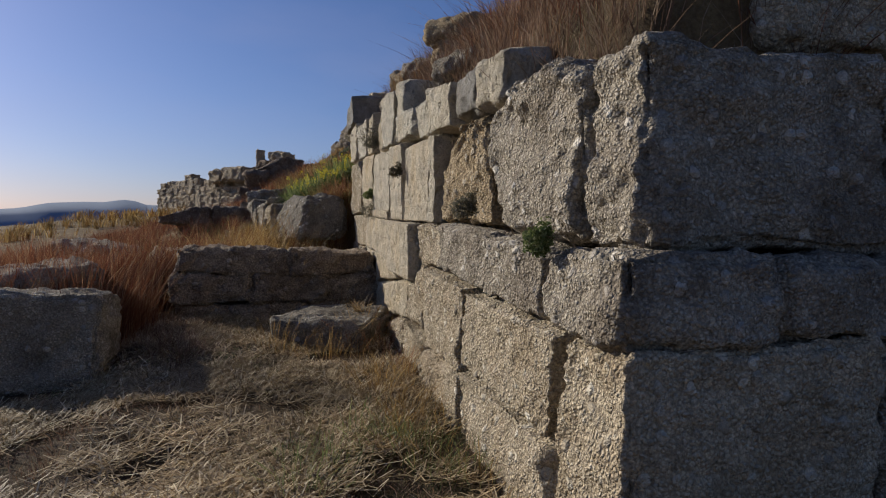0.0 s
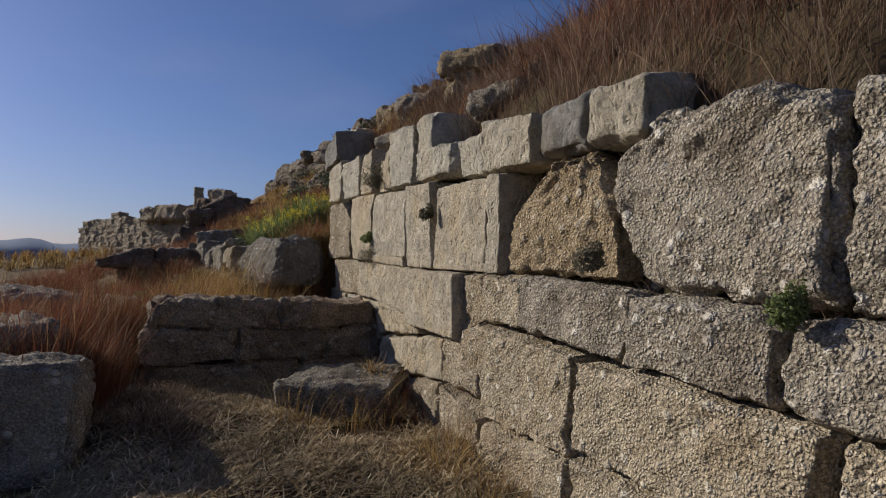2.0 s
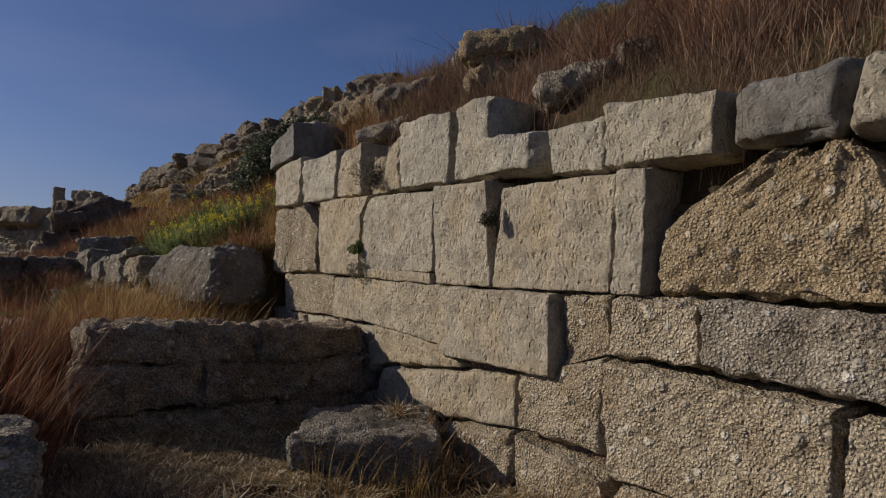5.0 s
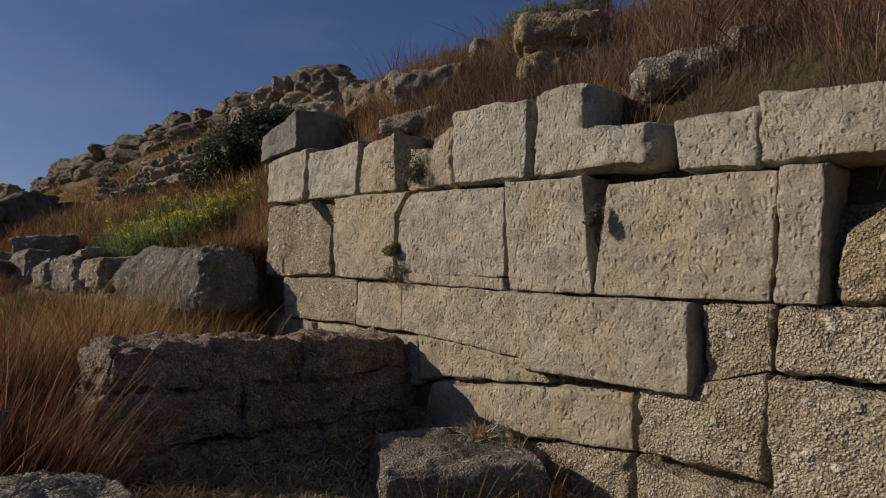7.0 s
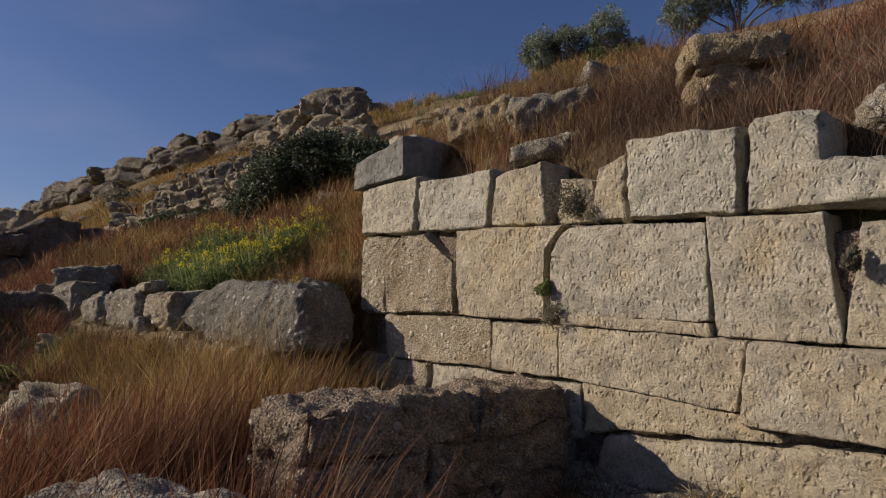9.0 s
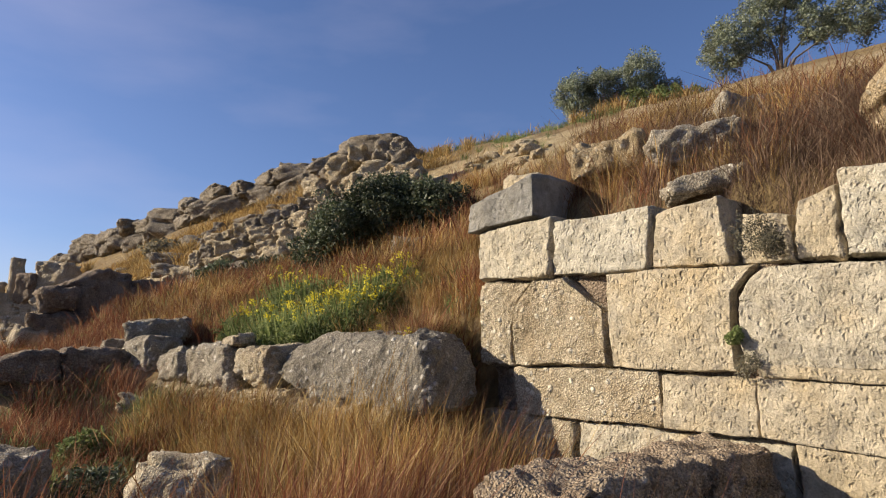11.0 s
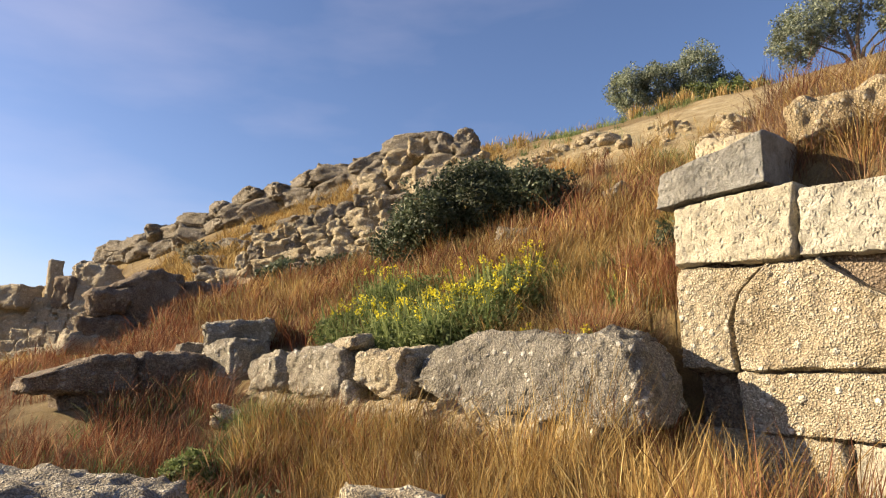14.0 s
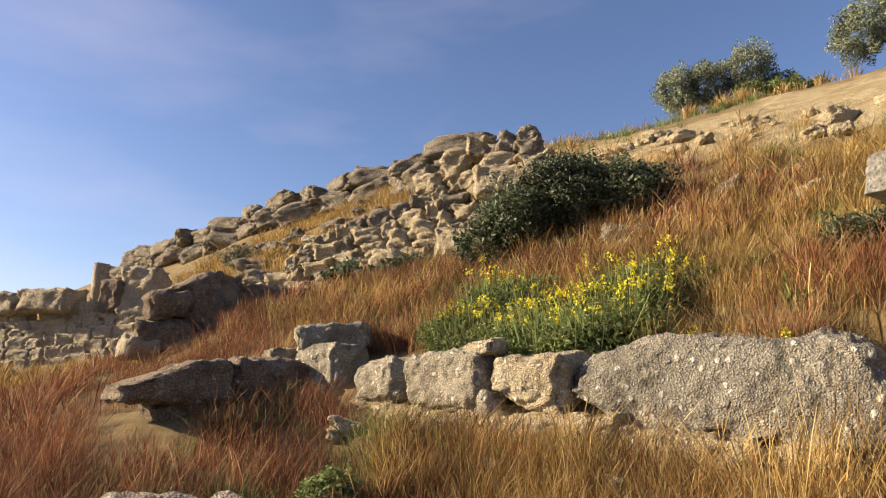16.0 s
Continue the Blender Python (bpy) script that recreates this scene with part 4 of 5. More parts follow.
def blades(spots, height, width, lean, seed, per=60, spread=0.09):
    """Grass: every blade a bent strip with a thicker seed head below its tip."""
    g = np.random.default_rng(seed)
    spots, off, tall = tufted(spots, per, spread, seed)
    n = len(spots)
    h = (height[0] + (height[1] - height[0]) * g.random(n) ** 1.3) * tall
    a = g.random(n) * 2 * np.pi
    bend = np.stack([np.cos(a), np.sin(a), np.zeros(n)], -1) * (h * g.uniform(0.05, 0.6 * lean, n))[:, None]
    bend[:, :2] += off * (1.6 * h / max(height[1], 0.2))[:, None]
    bend += np.array([0.10, -0.05, 0]) * h[:, None]
    b = g.random(n) * 2 * np.pi
    side = np.stack([np.cos(b), np.sin(b), np.zeros(n)], -1) * (width * g.uniform(0.6, 1.4, n))[:, None]
    up = np.stack([np.zeros(n), np.zeros(n), h], -1)
    root = np.column_stack([spots, land(spots[:, 0], spots[:, 1]) - 0.02])
    mid = root + up * 0.5 + bend * 0.25
    head = root + up * 0.8 + bend * 0.68
    tip = root + up * 0.98 + bend
    fat = np.where(g.random(n) < 0.35, 0.9, 0.4)[:, None]
    v = np.stack([root - side * 0.5, root + side * 0.5, mid - side * 0.5, mid + side * 0.5, head - side * fat, head + side * fat, tip], 1).reshape(-1, 3)
    i = np.arange(n)[:, None] * 7
    f = np.concatenate([i + [0, 1, 3], i + [0, 3, 2], i + [2, 3, 5], i + [2, 5, 4], i + [4, 5, 6]], 1).reshape(-1, 3)
    return v, f


def scatter(n, x0, x1, y0, y1, seed, keep=None, clump=0.0, clump_scale=1.2):
    g = np.random.default_rng(seed)
    p = np.column_stack([g.uniform(x0, x1, n), g.uniform(y0, y1, n)])
    rim = np.minimum(np.minimum(p[:, 0] - x0, x1 - p[:, 0]), np.minimum(p[:, 1] - y0, y1 - p[:, 1]))
    rim = rim + 0.7 * value_noise(np.column_stack([p, np.zeros(n)]), 0.8, seed + 9)
    ok = rim > g.uniform(0.0, 1.1, n)
    if keep is not None:
        ok &= keep(p[:, 0], p[:, 1])
    if clump:
        d = fractal(np.column_stack([p, np.zeros(n)]), clump_scale, 3, seed)
        ok &= d + g.uniform(-0.35, 0.35, n) > clump
    return p[ok]


def grass(name, label, spots, height, width, mat, seed, lean=0.5, per=60, spread=0.09):
    v, f = blades(spots, height, width * 0.85, lean, seed, per, spread)
    tagged(new(name, mesh_of(name, v, f, mat, False)), label, "grass", kind="stuff")


def off_path(x, y):
    """True away from the trodden line."""
    px = np.array([0.1, -1.0, -1.6, -2.6, -3.7, -4.9, -6.1, -6.6, -7.6, -8.4])
    py = np.array([-1.0, 0.8, 1.3, 2.6, 3.6, 4.8, 6.2, 7.6, 8.9, 10.0])
    d = np.min(np.hypot(x[:, None] - px, y[:, None] - py), 1)
    return d > 0.9


def field(x, y):
    u, s = along(x, y)
    clear = ~((x > -5.0) & (x < -0.9) & (np.abs(y - 8.9 - 0.32 * (x + 2.6)) < 0.55))
    ra, rb = (x - ROW_O[0]) * ROW_W[0] + (y - ROW_O[1]) * ROW_W[1], (x - ROW_O[0]) * ROW_IN[0] + (y - ROW_O[1]) * ROW_IN[1]
    clear &= ~((ra > -0.1) & (ra < 7.0) & (rb > -0.4) & (rb < 0.9))
    clear &= ~((x > -8.4) & (x < -5.7) & (np.abs(y - 17.6 - 0.31 * (x + 7)) < 0.45))
    return off_path(x, y) & clear & ((s < -0.12) | (u > 10.3))


def hillside(x, y):
    u, s = along(x, y)
    bank = 2.2 + 0.6 * (np.minimum(x, 0) + 2.2) + 0.48 * np.maximum(x, 0) + 0.24 * (y - 12.6)
    ra, rb = (x - ROW_O[0]) * ROW_W[0] + (y - ROW_O[1]) * ROW_W[1], (x - ROW_O[0]) * ROW_IN[0] + (y - ROW_O[1]) * ROW_IN[1]
    herbs = (ra > -0.3) & (ra < 5.3) & (rb > 0.7) & (rb < 2.4)
    row = (ra > -0.3) & (ra < 7.0) & (rb > -0.4) & (rb < 0.8)
    slab = (x > -8.4) & (x < -5.7) & (np.abs(y - 17.6 - 0.31 * (x + 7)) < 0.45)
    thin = np.sin(x * 12.9898 + y * 78.233) * 43758.5453 % 1.0
    slab |= (x > -8.6) & (x < -3.3) & (y > 22.6 + 0.3 * (x + 7)) & (y < 26.2 + 0.3 * (x + 5))
    return ~row & ~slab & (~herbs | (thin < 0.5)) & ((s < -0.12) | (u > 10.5)) & ((bank + 0.7 * np.sin(x * 2.1 + 1.3 * np.sin(y * 1.7)) < 5.9) | (bank + 0.4 * np.sin(x * 3.1 + y) > 9.9) | (thin < 0.1)) & (y > 12.0)


def terrace(x, y):
    u, s = along(x, y)
    return (s > 0.5) & (u > 0.3) & (u < 10.2) & (s < 5)


# tall red grass below the slope
grass("red_grass", "tall dry red-brown grass below the slope", scatter(180000, -12, -1.8, 8.6, 22, 11, field, -0.1, 0.9), (0.12, 0.62), 0.0042, GRASS_RED, 12, 0.9)
grass("golden_grass", "tall golden dry grass below the slope", scatter(190000, -10, -0.8, 8.8, 16.5, 13, lambda x, y: field(x, y) & (x + 0.7 * np.sin(1.7 * y + 2 * x) > -6.2 + 0.35 * np.clip(y - 11, -3, 3)), 0.0, 1.3), (0.15, 0.60), 0.004, GRASS_GOLD, 14, 0.9)
grass("red_grass", "tall dry red-brown grass beside the path", scatter(50000, -7.8, -3.9, 7.0, 9.8, 15, field, -0.1, 0.9), (0.25, 0.95), 0.0042, GRASS_RED, 16, 0.7)
grass("red_grass", "tall clump of red-brown grass by fallen blocks", scatter(130000, -6.6, -3.6, 6.4, 9.8, 17, field, -0.2), (0.3, 1.4), 0.0038, GRASS_RED, 18, 0.45, 140, 0.13)
grass("dark_grass", "short brown grass between fallen blocks", scatter(26000, -4.6, -2.6, 6.0, 8.4, 47, None, -0.2), (0.08, 0.3), 0.004, GRASS_GREY, 48, 0.9)
grass("hill_grass", "orange dry grass on the hillside", scatter(110000, -6, 6.5, 12.2, 24, 19, hillside, -0.1, 0.7), (0.2, 0.65), 0.008, GRASS_GOLD, 20, 0.8)
grass("hill_grass", "red dry grass on the hillside", scatter(90000, -10, 4, 13.5, 30, 21, lambda x, y: hillside(x, y) & ~((y > 22) & (np.abs(0.73 * (x + 5.4) + 0.68 * (y - 29.9) + 1.2) < 1.6)), 0.05, 0.5), (0.2, 0.7), 0.009, GRASS_RED, 22, 0.8)
grass("hill_grass", "dry grass on the upper hill", scatter(90000, -22, 16, 22, 62, 23, hillside, -0.05, 0.25), (0.3, 0.8), 0.022, GRASS_GOLD, 24)
grass("hill_grass", "dry grass between the terrace walls", scatter(90000, -12, 5, 26, 42, 57, None, -0.1, 0.4), (0.25, 0.7), 0.016, GRASS_GOLD, 58, 0.8, 90, 0.2)
grass("terrace_grass", "grey-brown dry grass above the great wall", scatter(100000, -3.5, 6, 2.5, 14, 25, terrace, -0.15, 0.9), (0.12, 0.6), 0.0045, GRASS_GREY, 26, 0.9)
grass("terrace_grass", "red-brown dry grass above the great wall", scatter(60000, -3.5, 6, 2.5, 14, 27, terrace, 0.05, 0.9), (0.2, 0.65), 0.0045, GRASS_RED, 28, 0.8)
grass("terrace_grass", "golden dry grass above the great wall", scatter(26000, -3.0, 3, 8.5, 13.5, 29, terrace, 0.0, 0.7), (0.25, 0.6), 0.005, GRASS_GOLD, 30)
grass("terrace_grass", "dry grass at the edge above the great wall", scatter(90000, -3.5, 3, 1.5, 13.5, 49, lambda x, y: (along(x, y)[1] > 0.45) & (along(x, y)[1] < 1.5) & (along(x, y)[0] > 0.3) & (along(x, y)[0] < 10.2), -0.05, 1.3), (0.15, 0.55), 0.004, GRASS_GREY, 50, 0.9)
grass("dry_brush", "feathery brown dry brush along the top of the great wall", scatter(150000, -3.5, 3.6, 1.2, 13.2, 101, lambda x, y: (along(x, y)[1] > 0.32) & (along(x, y)[1] < 2.2) & (along(x, y)[0] > 0.5) & (along(x, y)[0] < 9.9), -0.25, 1.0), (0.1, 0.52), 0.004, GRASS_GREY, 102, 1.3, 260, 0.15)
grass("dry_brush", "feathery red-brown dry brush on the terrace", scatter(80000, -3.0, 5, 2.0, 13.2, 103, lambda x, y: (along(x, y)[1] > 0.9) & (along(x, y)[1] < 4.5) & (along(x, y)[0] > 0.5) & (along(x, y)[0] < 9.9), -0.1, 0.9), (0.2, 0.75), 0.0045, GRASS_RED, 104, 1.2, 320, 0.18)
grass("dry_brush", "low grey-brown tufts behind the top blocks", scatter(60000, -2.5, 2.0, 2.5, 10.5, 107, lambda x, y: (along(x, y)[1] > 0.36) & (along(x, y)[1] < 1.5) & (along(x, y)[0] > 0.6) & (along(x, y)[0] < 9.6)), (0.08, 0.4), 0.004, GRASS_GREY, 108, 1.2, 120, 0.08)
grass("golden_grass", "tall golden grass before the end of the great wall", scatter(60000, -5.2, -0.9, 9.4, 12.0, 105, lambda x, y: (along(x, y)[1] < -0.12) & ((x - ROW_O[0]) * ROW_IN[0] + (y - ROW_O[1]) * ROW_IN[1] < -0.3) & (y > 9.9 + 0.32 * (x + 2.6)), -0.3, 1.1), (0.35, 1.2), 0.005, GRASS_GOLD, 106, 0.7)
grass("wall_foot_grass", "dry grass at the foot of the great wall", scatter(32000, -2.5, 1.0, 2.6, 10.0, 31, lambda x, y: (along(x, y)[1] < -0.05) & (along(x, y)[1] > -0.5), 0.2, 1.5), (0.06, 0.34), 0.0035, GRASS_GOLD, 32, 0.9)
grass("low_grass", "short green and brown grass on the ground", scatter(110000, -9, 2, -1.5, 8.5, 33, lambda x, y: along(x, y)[1] < -0.1, 0.0, 1.0), (0.03, 0.12), 0.004, GRASS_GREY, 34, 1.2)
grass("green_grass", "green grass among the straw", scatter(40000, -10, 1.5, -1.0, 9.5, 35, lambda x, y: (along(x, y)[1] < -0.6), 0.3, 0.6), (0.04, 0.16), 0.004, GREEN, 36, 1.0)


def straw(n, seed):
    """Cut straw lying crossed on the ground."""
    g = np.random.default_rng(seed)
    p = scatter(n, -8.5, 2.4, -4.0, 8.6, seed, lambda x, y: along(x, y)[1] < -0.1, -0.4, 1.1)
    n = len(p)
    a = g.normal(0.5, 1.0, n)
    ln = g.uniform(0.08, 0.38, n)
    way = np.stack([np.cos(a), np.sin(a)], -1)
    rows = []
    for f in (-0.5, 0.0, 0.5):
        q = p + way * (ln * f)[:, None] + np.stack([-way[:, 1], way[:, 0]], -1) * (0.12 * ln * (abs(f) - 0.25))[:, None]
        z = land(q[:, 0], q[:, 1]) + 0.012 + g.uniform(0, 0.05, n) + (0.05 * g.random(n) if f else 0)
        side = np.column_stack([-way[:, 1], way[:, 0], np.zeros(n)]) * 0.0036
        rows += [np.column_stack([q, z]) - side, np.column_stack([q, z]) + side]
    v = np.stack(rows, 1).reshape(-1, 3)
    i = np.arange(n)[:, None] * 6
    f = np.concatenate([i + [0, 1, 3, 2], i + [2, 3, 5, 4]], 1).reshape(-1, 4)
    tagged(new("straw", mesh_of("straw", v, f, STRAW, False)), "pale cut straw lying on the trodden ground", "straw", kind="stuff")


straw(270000, 41)


def leaf_cloud(blobs, n, size, seed, gap=0.1, slim=0.45):
    """Leaves over the outside of lumpy masses. blobs: centre and half-sizes."""
    g = np.random.default_rng(seed)
    vs = []
    vol = np.array([b[3] * b[4] + b[4] * b[5] for b in blobs])
    for (cx, cy, cz, rx, ry, rz), share in zip(blobs, vol / vol.sum()):
        m = int(n * share)
        d = g.normal(size=(m, 3))
        d /= np.linalg.norm(d, axis=1)[:, None]
        rad = g.uniform(0.25, 1.0, m) ** 0.45
        p = np.array([cx, cy, cz]) + d * rad[:, None] * np.array([rx, ry, rz]) * (1 + 0.35 * fractal(d + cx, 2.2, 3, seed))[:, None]
        vs.append(p[fractal(p, 1.6 / max(0.5, min(rx, 1.2)), 2, seed + 3) > -0.5 + gap])
    p = np.concatenate(vs)
    m = len(p)
    a = g.normal(size=(m, 3))
    a /= np.linalg.norm(a, axis=1)[:, None]
    b = np.cross(a, g.normal(size=(m, 3)))
    b /= np.linalg.norm(b, axis=1)[:, None]
    s = (size * g.uniform(0.6, 1.4, m))[:, None]
    v = np.stack([p - a * s, p + b * s * slim, p + a * s, p - b * s * slim], 1).reshape(-1, 3)
    return v, np.arange(m * 4).reshape(-1, 4)


def limb(points, radii):
    """A tapering bent branch."""
    v, f, k = [], [], 7
    for (x, y, z), r in zip(points, radii):
        for j in range(k):
            a = 2 * np.pi * j / k
            v.append((x + r * math.cos(a), y + r * math.sin(a), z))
    for i in range(len(points) - 1):
        for j in range(k):
            f.append((i * k + j, i * k + (j + 1) % k, (i + 1) * k + (j + 1) % k, (i + 1) * k + j))
    return np.array(v), np.array(f)


def woody(name, label, category, x, y, z, blobs, n, leaf, mat, seed, trunk=0.09, gap=0.1, group=""):
    """A tree or bush: a forked trunk with limbs into each leafy mass."""
    r = random.Random(seed)
    root = tagged(new(name), label, category, group)
    root.location = (x, y, z)
    v, f = leaf_cloud(blobs, n, leaf, seed, gap)
    under(new("crown", mesh_of("crown", v, f, mat, False)), root)
    vs, fs, base = [], [], 0
    for cx, cy, cz, rx, ry, rz in blobs:
        pts = [(r.uniform(-0.3, 0.3) * trunk, r.uniform(-0.3, 0.3) * trunk, -min(0.3, trunk * 4)), (cx * 0.2, cy * 0.2, cz * 0.35), (cx * 0.7 + r.uniform(-0.1, 0.1), cy * 0.7, cz * 0.75), (cx, cy, cz + rz * 0.6)]
        lv, lf = limb(pts, (trunk, trunk * 0.75, trunk * 0.45, trunk * 0.12))
        vs.append(lv), fs.append(lf + base)
        base += len(lv)
    under(new("trunk", mesh_of("trunk", np.concatenate(vs), np.concatenate(fs), BARK)), root)
    return root


woody("olive_tree", "small grey-green olive tree on the crest", "tree", 13.9, 27.8, sit(13.9, 27.8) - 0.1,
      [(-1.5, 0.8, 1.3, 1.1, 0.9, 1.1), (-0.2, 0.3, 1.7, 1.1, 0.9, 1.2), (1.2, -0.7, 2.1, 1.1, 1.0, 1.3), (2.1, -1.5, 1.2, 0.7, 0.7, 0.8)], 42000, 0.05, OLIVE, 51, gap=0.1)
woody("olive_tree", "tall open olive tree on the crest", "tree", 16.6, 21.0, sit(16.6, 21.0) - 0.1,
      [(-1.1, 1.4, 1.7, 1.0, 1.0, 1.2), (0.0, 0.4, 2.6, 1.1, 1.0, 1.4), (0.8, -1.1, 2.0, 0.8, 0.8, 1.0), (1.6, -2.3, 1.9, 1.0, 1.0, 1.1), (0.2, -0.6, 3.6, 1.0, 0.9, 0.9)], 48000, 0.05, OLIVE, 52, gap=0.12)
woody("shrub", "low green shrub beside the olive tree", "shrub", 14.6, 25.4, sit(14.6, 25.4), [(-0.8, 0.6, 0.35, 0.8, 0.7, 0.5), (0.3, -0.2, 0.4, 0.8, 0.7, 0.55), (1.1, -0.8, 0.35, 0.6, 0.6, 0.45)], 4500, 0.07, GREEN, 53)
woody("bush", "large dark evergreen bush on the slope", "bush", -1.05, 18.2, sit(-1.05, 18.2) - 0.15,
      [(-0.8, 0.4, 0.5, 0.8, 0.8, 0.7), (0.0, 0.0, 0.85, 1.0, 0.9, 0.85), (1.0, -0.6, 0.8, 0.9, 0.8, 0.8), (-1.3, 0.9, 0.0, 0.6, 0.6, 0.5), (0.4, 0.2, 1.3, 0.6, 0.6, 0.4)], 42000, 0.042, BUSH, 54, gap=0.05)
woody("bush", "low dark bush below the terrace wall", "bush", -3.2, 22.5, sit(-3.2, 22.5), [(-0.6, 0.4, 0.25, 0.8, 0.6, 0.45), (0.5, -0.4, 0.3, 0.8, 0.6, 0.5)], 7000, 0.06, BUSH, 55)
woody("bush", "small dark bush at the end of the wall", "bush", -0.9, 13.2, sit(-0.9, 13.2), [(0, 0, 0.25, 0.32, 0.3, 0.3), (0.35, -0.35, 0.3, 0.35, 0.3, 0.28)], 5000, 0.028, BUSH, 56)
woody("bush", "grey bush on the upper terrace", "bush", -5.2, 34.5, sit(-5.2, 34.5), [(0, 0, 0.4, 0.9, 0.7, 0.6), (0.9, -0.8, 0.3, 0.7, 0.6, 0.5)], 3000, 0.09, GREYHERB, 57)
for k, (x, y, s) in enumerate([(-7.2, 13.6, 0.35), (-6.0, 12.6, 0.4), (-6.3, 14.6, 0.3)]):
    woody("bush", "dark green weed in tall grass", "bush", x, y, sit(x, y), [(0, 0, s * 0.7, s, s * 0.8, s * 0.7)], 2600, 0.03, BUSH if k < 2 else GREEN, 60 + k)
for k, (u, z, s) in enumerate([(6.78, 2.80, 0.20), (6.88, 1.72, 0.14), (6.98, 1.97, 0.08), (4.50, 2.12, 0.075), (0.46, 1.47, 0.08), (6.62, 2.70, 0.12), (1.72, 1.66, 0.09)]):
    p = WALL_O + u * WALL_W - 0.06 * WALL_IN
    woody("wall_herb", "small wiry herb rooted in a joint of the wall", "herb", p[0], p[1], z - 0.05, [(0, 0, 0.05, s, s * 0.7, s * 0.8), (0.5 * s, 0, 0.08, 0.6 * s, 0.5 * s, s)], 1300, 0.011, GREEN if k in (2, 4) else GREYHERB, 70 + k, 0.004, group="herbs in the wall")


def wildflower(x, y, s, seed, bloom):
    """A leafy mustard plant with yellow heads on thin stems."""
    g = np.random.default_rng(seed)
    root = tagged(new("wildflower"), "flowering yellow mustard plant with green leaves" if bloom else "leafy green herb on the slope", "wildflower", "wildflowers on the slope")
    root.location = (x, y, sit(x, y))
    v, f = leaf_cloud([(0, 0, 0.25 * s, 0.6 * s, 0.55 * s, 0.38 * s), (0.3 * s, -0.2 * s, 0.35 * s, 0.45 * s, 0.4 * s, 0.35 * s)], 2600, 0.036, seed, 0.0, 0.3)
    under(new("foliage", mesh_of("foliage", v, f, GREEN, False)), root)
    n = 60
    a = np.column_stack([g.normal(0, 0.35 * s, n), g.normal(0, 0.35 * s, n)])
    h = g.uniform(0.45, 1.0, n) * s
    b = g.normal(0, 0.004, (n, 2)) + 0.004
    low, top = np.column_stack([a * 0.5, np.zeros(n)]), np.column_stack([a, h])
    w = np.column_stack([b, np.zeros(n)])
    sv = np.stack([low - w, low + w, top + w * 0.6, top - w * 0.6], 1).reshape(-1, 3)
    under(new("stem_tuft", mesh_of("stem_tuft", sv, np.arange(n * 4).reshape(-1, 4), GREEN, False)), root)
    if bloom:
        heads = [(p[0], p[1], p[2], 0.05, 0.05, 0.06) for p in top[: int(n * bloom)]]
        fv, ff = leaf_cloud(heads, 16 * len(heads), 0.016, seed + 5, -2.0, 0.8)
        tagged(under(new("blossom", mesh_of("blossom", fv, ff, YELLOW, False)), root, "small yellow petals"), kind="stuff")


spots = random.Random(12)
for k in range(44):
    a, b = spots.uniform(0.6, 5.2), spots.uniform(0.75, 2.3)
    x, y = ROW_O + a * ROW_W + b * ROW_IN
    big = a > 1.9
    wildflower(x, y, spots.uniform(0.5, 0.85) if big else spots.uniform(0.2, 0.36), 400 + k, spots.choice((0, 0.05, 0.15, 0.35)) if big and b > 1.0 else spots.choice((0, 0, 0.08)))
for k, (x, y, s) in enumerate([(-2.4, 13.1, 0.35), (-6.5, 12.8, 0.5), (-7.5, 7.6, 0.5), (-1.4, 14.0, 0.3), (-1.0, 13.7, 0.3), (-2.85, 10.0, 0.75), (-2.6, 10.15, 0.6)]):
    wildflower(x, y, s, 460 + k, 0.12 if k > 4 else 0)


grass("green_grass", "green weeds among dry grass on the hillside", scatter(80000, -9, 7, 12.5, 27, 51, hillside, 0.12, 0.6), (0.1, 0.4), 0.008, GREEN, 52, 0.9)
grass("green_grass", "green weeds along the crest", scatter(40000, -8, 14, 22, 40, 53, hillside, 0.3, 0.4), (0.15, 0.45), 0.014, GREEN, 54, 0.9)
grass("green_grass", "green weeds in the tall red grass", scatter(70000, -10, -2, 8.5, 17, 55, field, 0.25, 0.8), (0.1, 0.45), 0.005, GREEN, 56, 0.9)
for k, (x, y, n, h, mat) in enumerate([(-0.98, 7.1, 3000, 0.62, GRASS_GOLD), (-0.75, 6.55, 2200, 0.5, GRASS_RED), (-0.32, 5.1, 2600, 0.42, GRASS_GOLD), (-0.05, 4.1, 2000, 0.34, GREEN), (-1.25, 8.3, 2500, 0.6, GRASS_RED)]):
    grass("grass_tuft", "dry grass tuft leaning at the foot of the wall", scatter(n, x - 0.9, x + 0.9, y - 0.9, y + 0.9, 70 + k, lambda x, y: along(x, y)[1] < -0.04), (0.15, h), 0.0035, mat, 80 + k, 0.8)


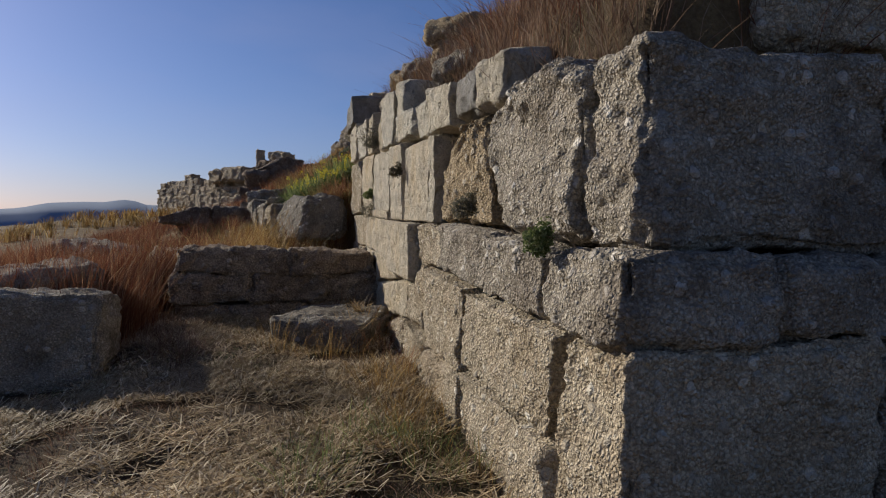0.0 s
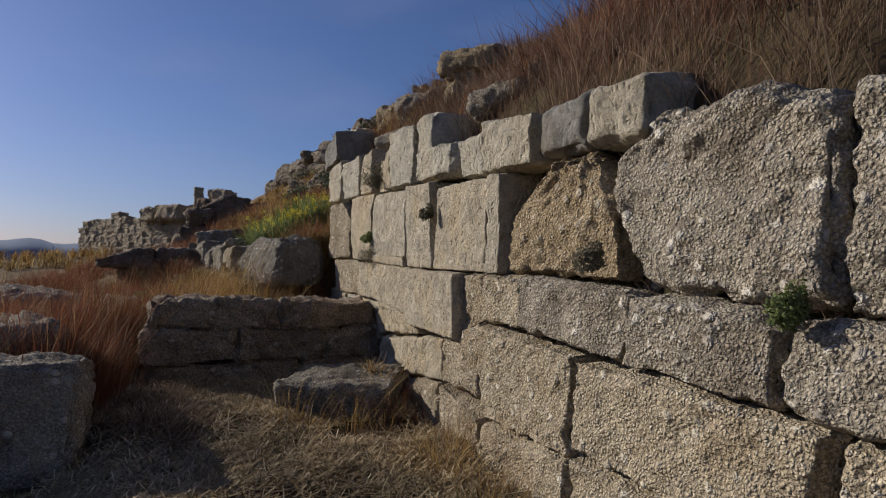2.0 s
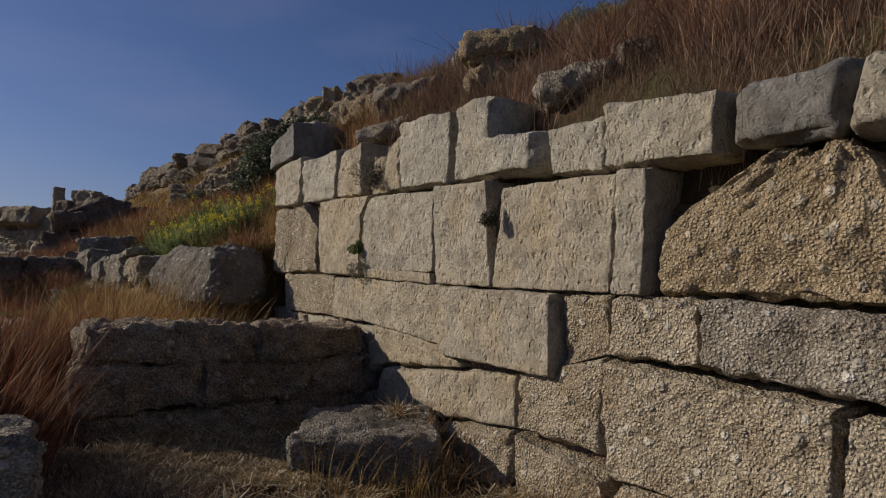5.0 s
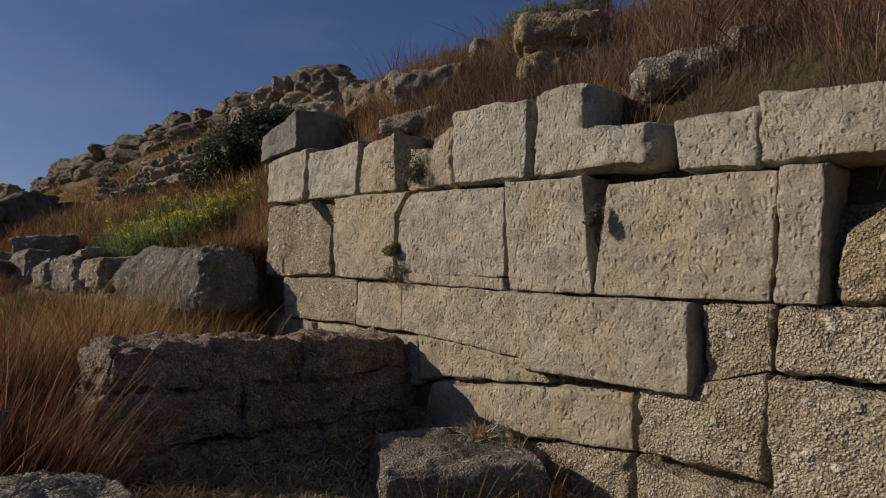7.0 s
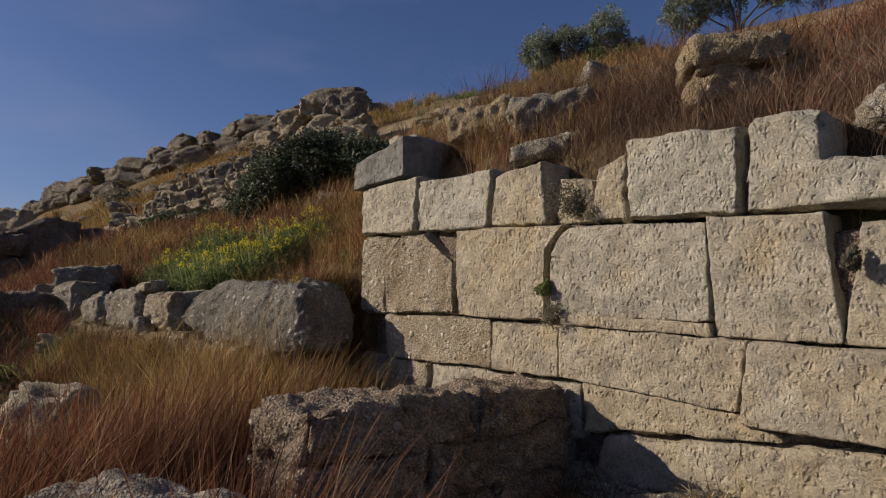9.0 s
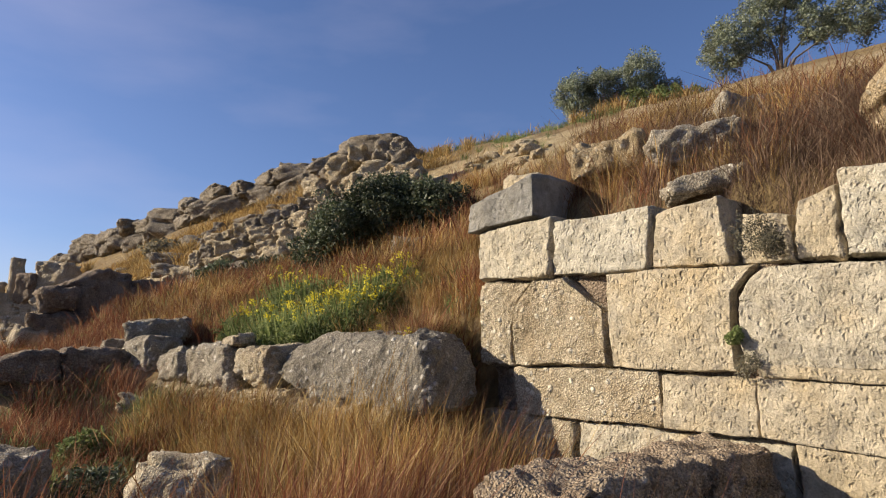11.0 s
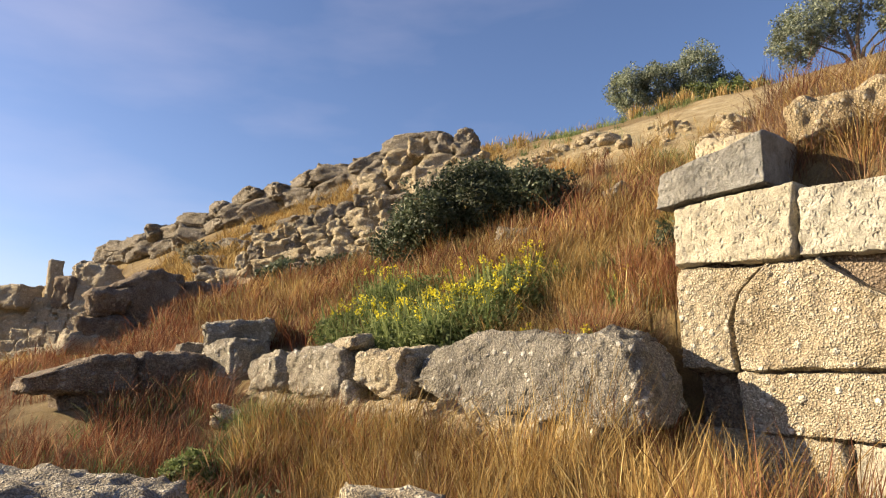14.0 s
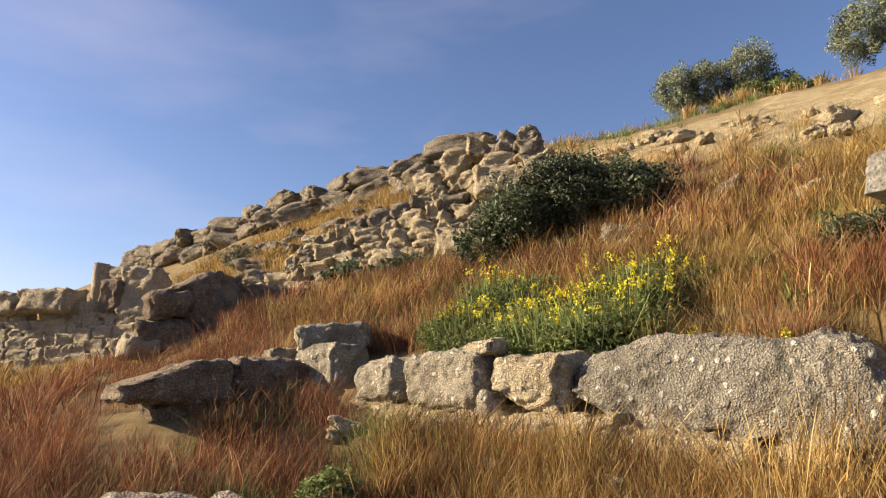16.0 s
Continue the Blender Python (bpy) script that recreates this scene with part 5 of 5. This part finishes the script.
def twigs(x, y, z, n, size, seed):
    """A dry bundle of thin twigs."""
    g = np.random.default_rng(seed)
    d = g.normal(size=(n, 3)) * np.array([1, 1, 0.5])
    d[:, 2] = np.abs(d[:, 2]) + 0.1
    d *= (size * g.uniform(0.4, 1.0, n) / np.linalg.norm(d, axis=1))[:, None]
    w = np.column_stack([-d[:, 1], d[:, 0], np.zeros(n)]) * 0.008 / size
    root = g.normal(0, 0.05, (n, 3)) * np.array([1, 1, 0])
    mid = root + d * 0.5 + np.array([0, 0, 0.02])
    v = np.stack([root - w, root + w, mid + w, mid - w, root + d + w * 0.3, root + d - w * 0.3], 1).reshape(-1, 3)
    i = np.arange(n)[:, None] * 6
    f = np.concatenate([i + [0, 1, 2, 3], i + [3, 2, 4, 5]], 1).reshape(-1, 4)
    ob = new("dry_twig_tuft", mesh_of("dry_twig_tuft", v, f, STRAW, False))
    ob.location = (x, y, z)
    tagged(ob, "dry twig bundle lying on a fallen block", "twigs", kind="stuff")


twigs(-1.15, 7.55, 0.47, 70, 0.3, 91)
grass("red_grass", "tall dry grass at the end of the great wall", scatter(14000, -3.3, -0.7, 10.9, 13.6, 93, lambda x, y: (along(x, y)[1] < -0.1) | (along(x, y)[0] > 10.25), -0.3), (0.3, 0.85), 0.005, GRASS_RED, 94, 0.7)
grass("green_grass", "green weeds at the end of the great wall", scatter(7000, -3.0, -0.7, 11.6, 13.8, 95, lambda x, y: along(x, y)[0] > 10.3, -0.1), (0.15, 0.5), 0.006, GREEN, 96, 0.9)
grass("green_grass", "low grey-green herbs behind the low block wall", scatter(26000, -4.6, -0.4, 12.6, 16.4, 97, lambda x, y: hillside(x, y) & (y > 13.9 - 1.15 * (x + 2.8)), -0.05, 1.4), (0.08, 0.34), 0.006, GREYHERB, 98, 1.0)
grass("green_grass", "fresh green weeds behind the low block wall", scatter(22000, -4.8, -0.6, 12.6, 16.6, 99, lambda x, y: hillside(x, y) & (y > 13.9 - 1.15 * (x + 2.8)), 0.1, 1.1), (0.08, 0.38), 0.006, GREEN, 100, 1.0)
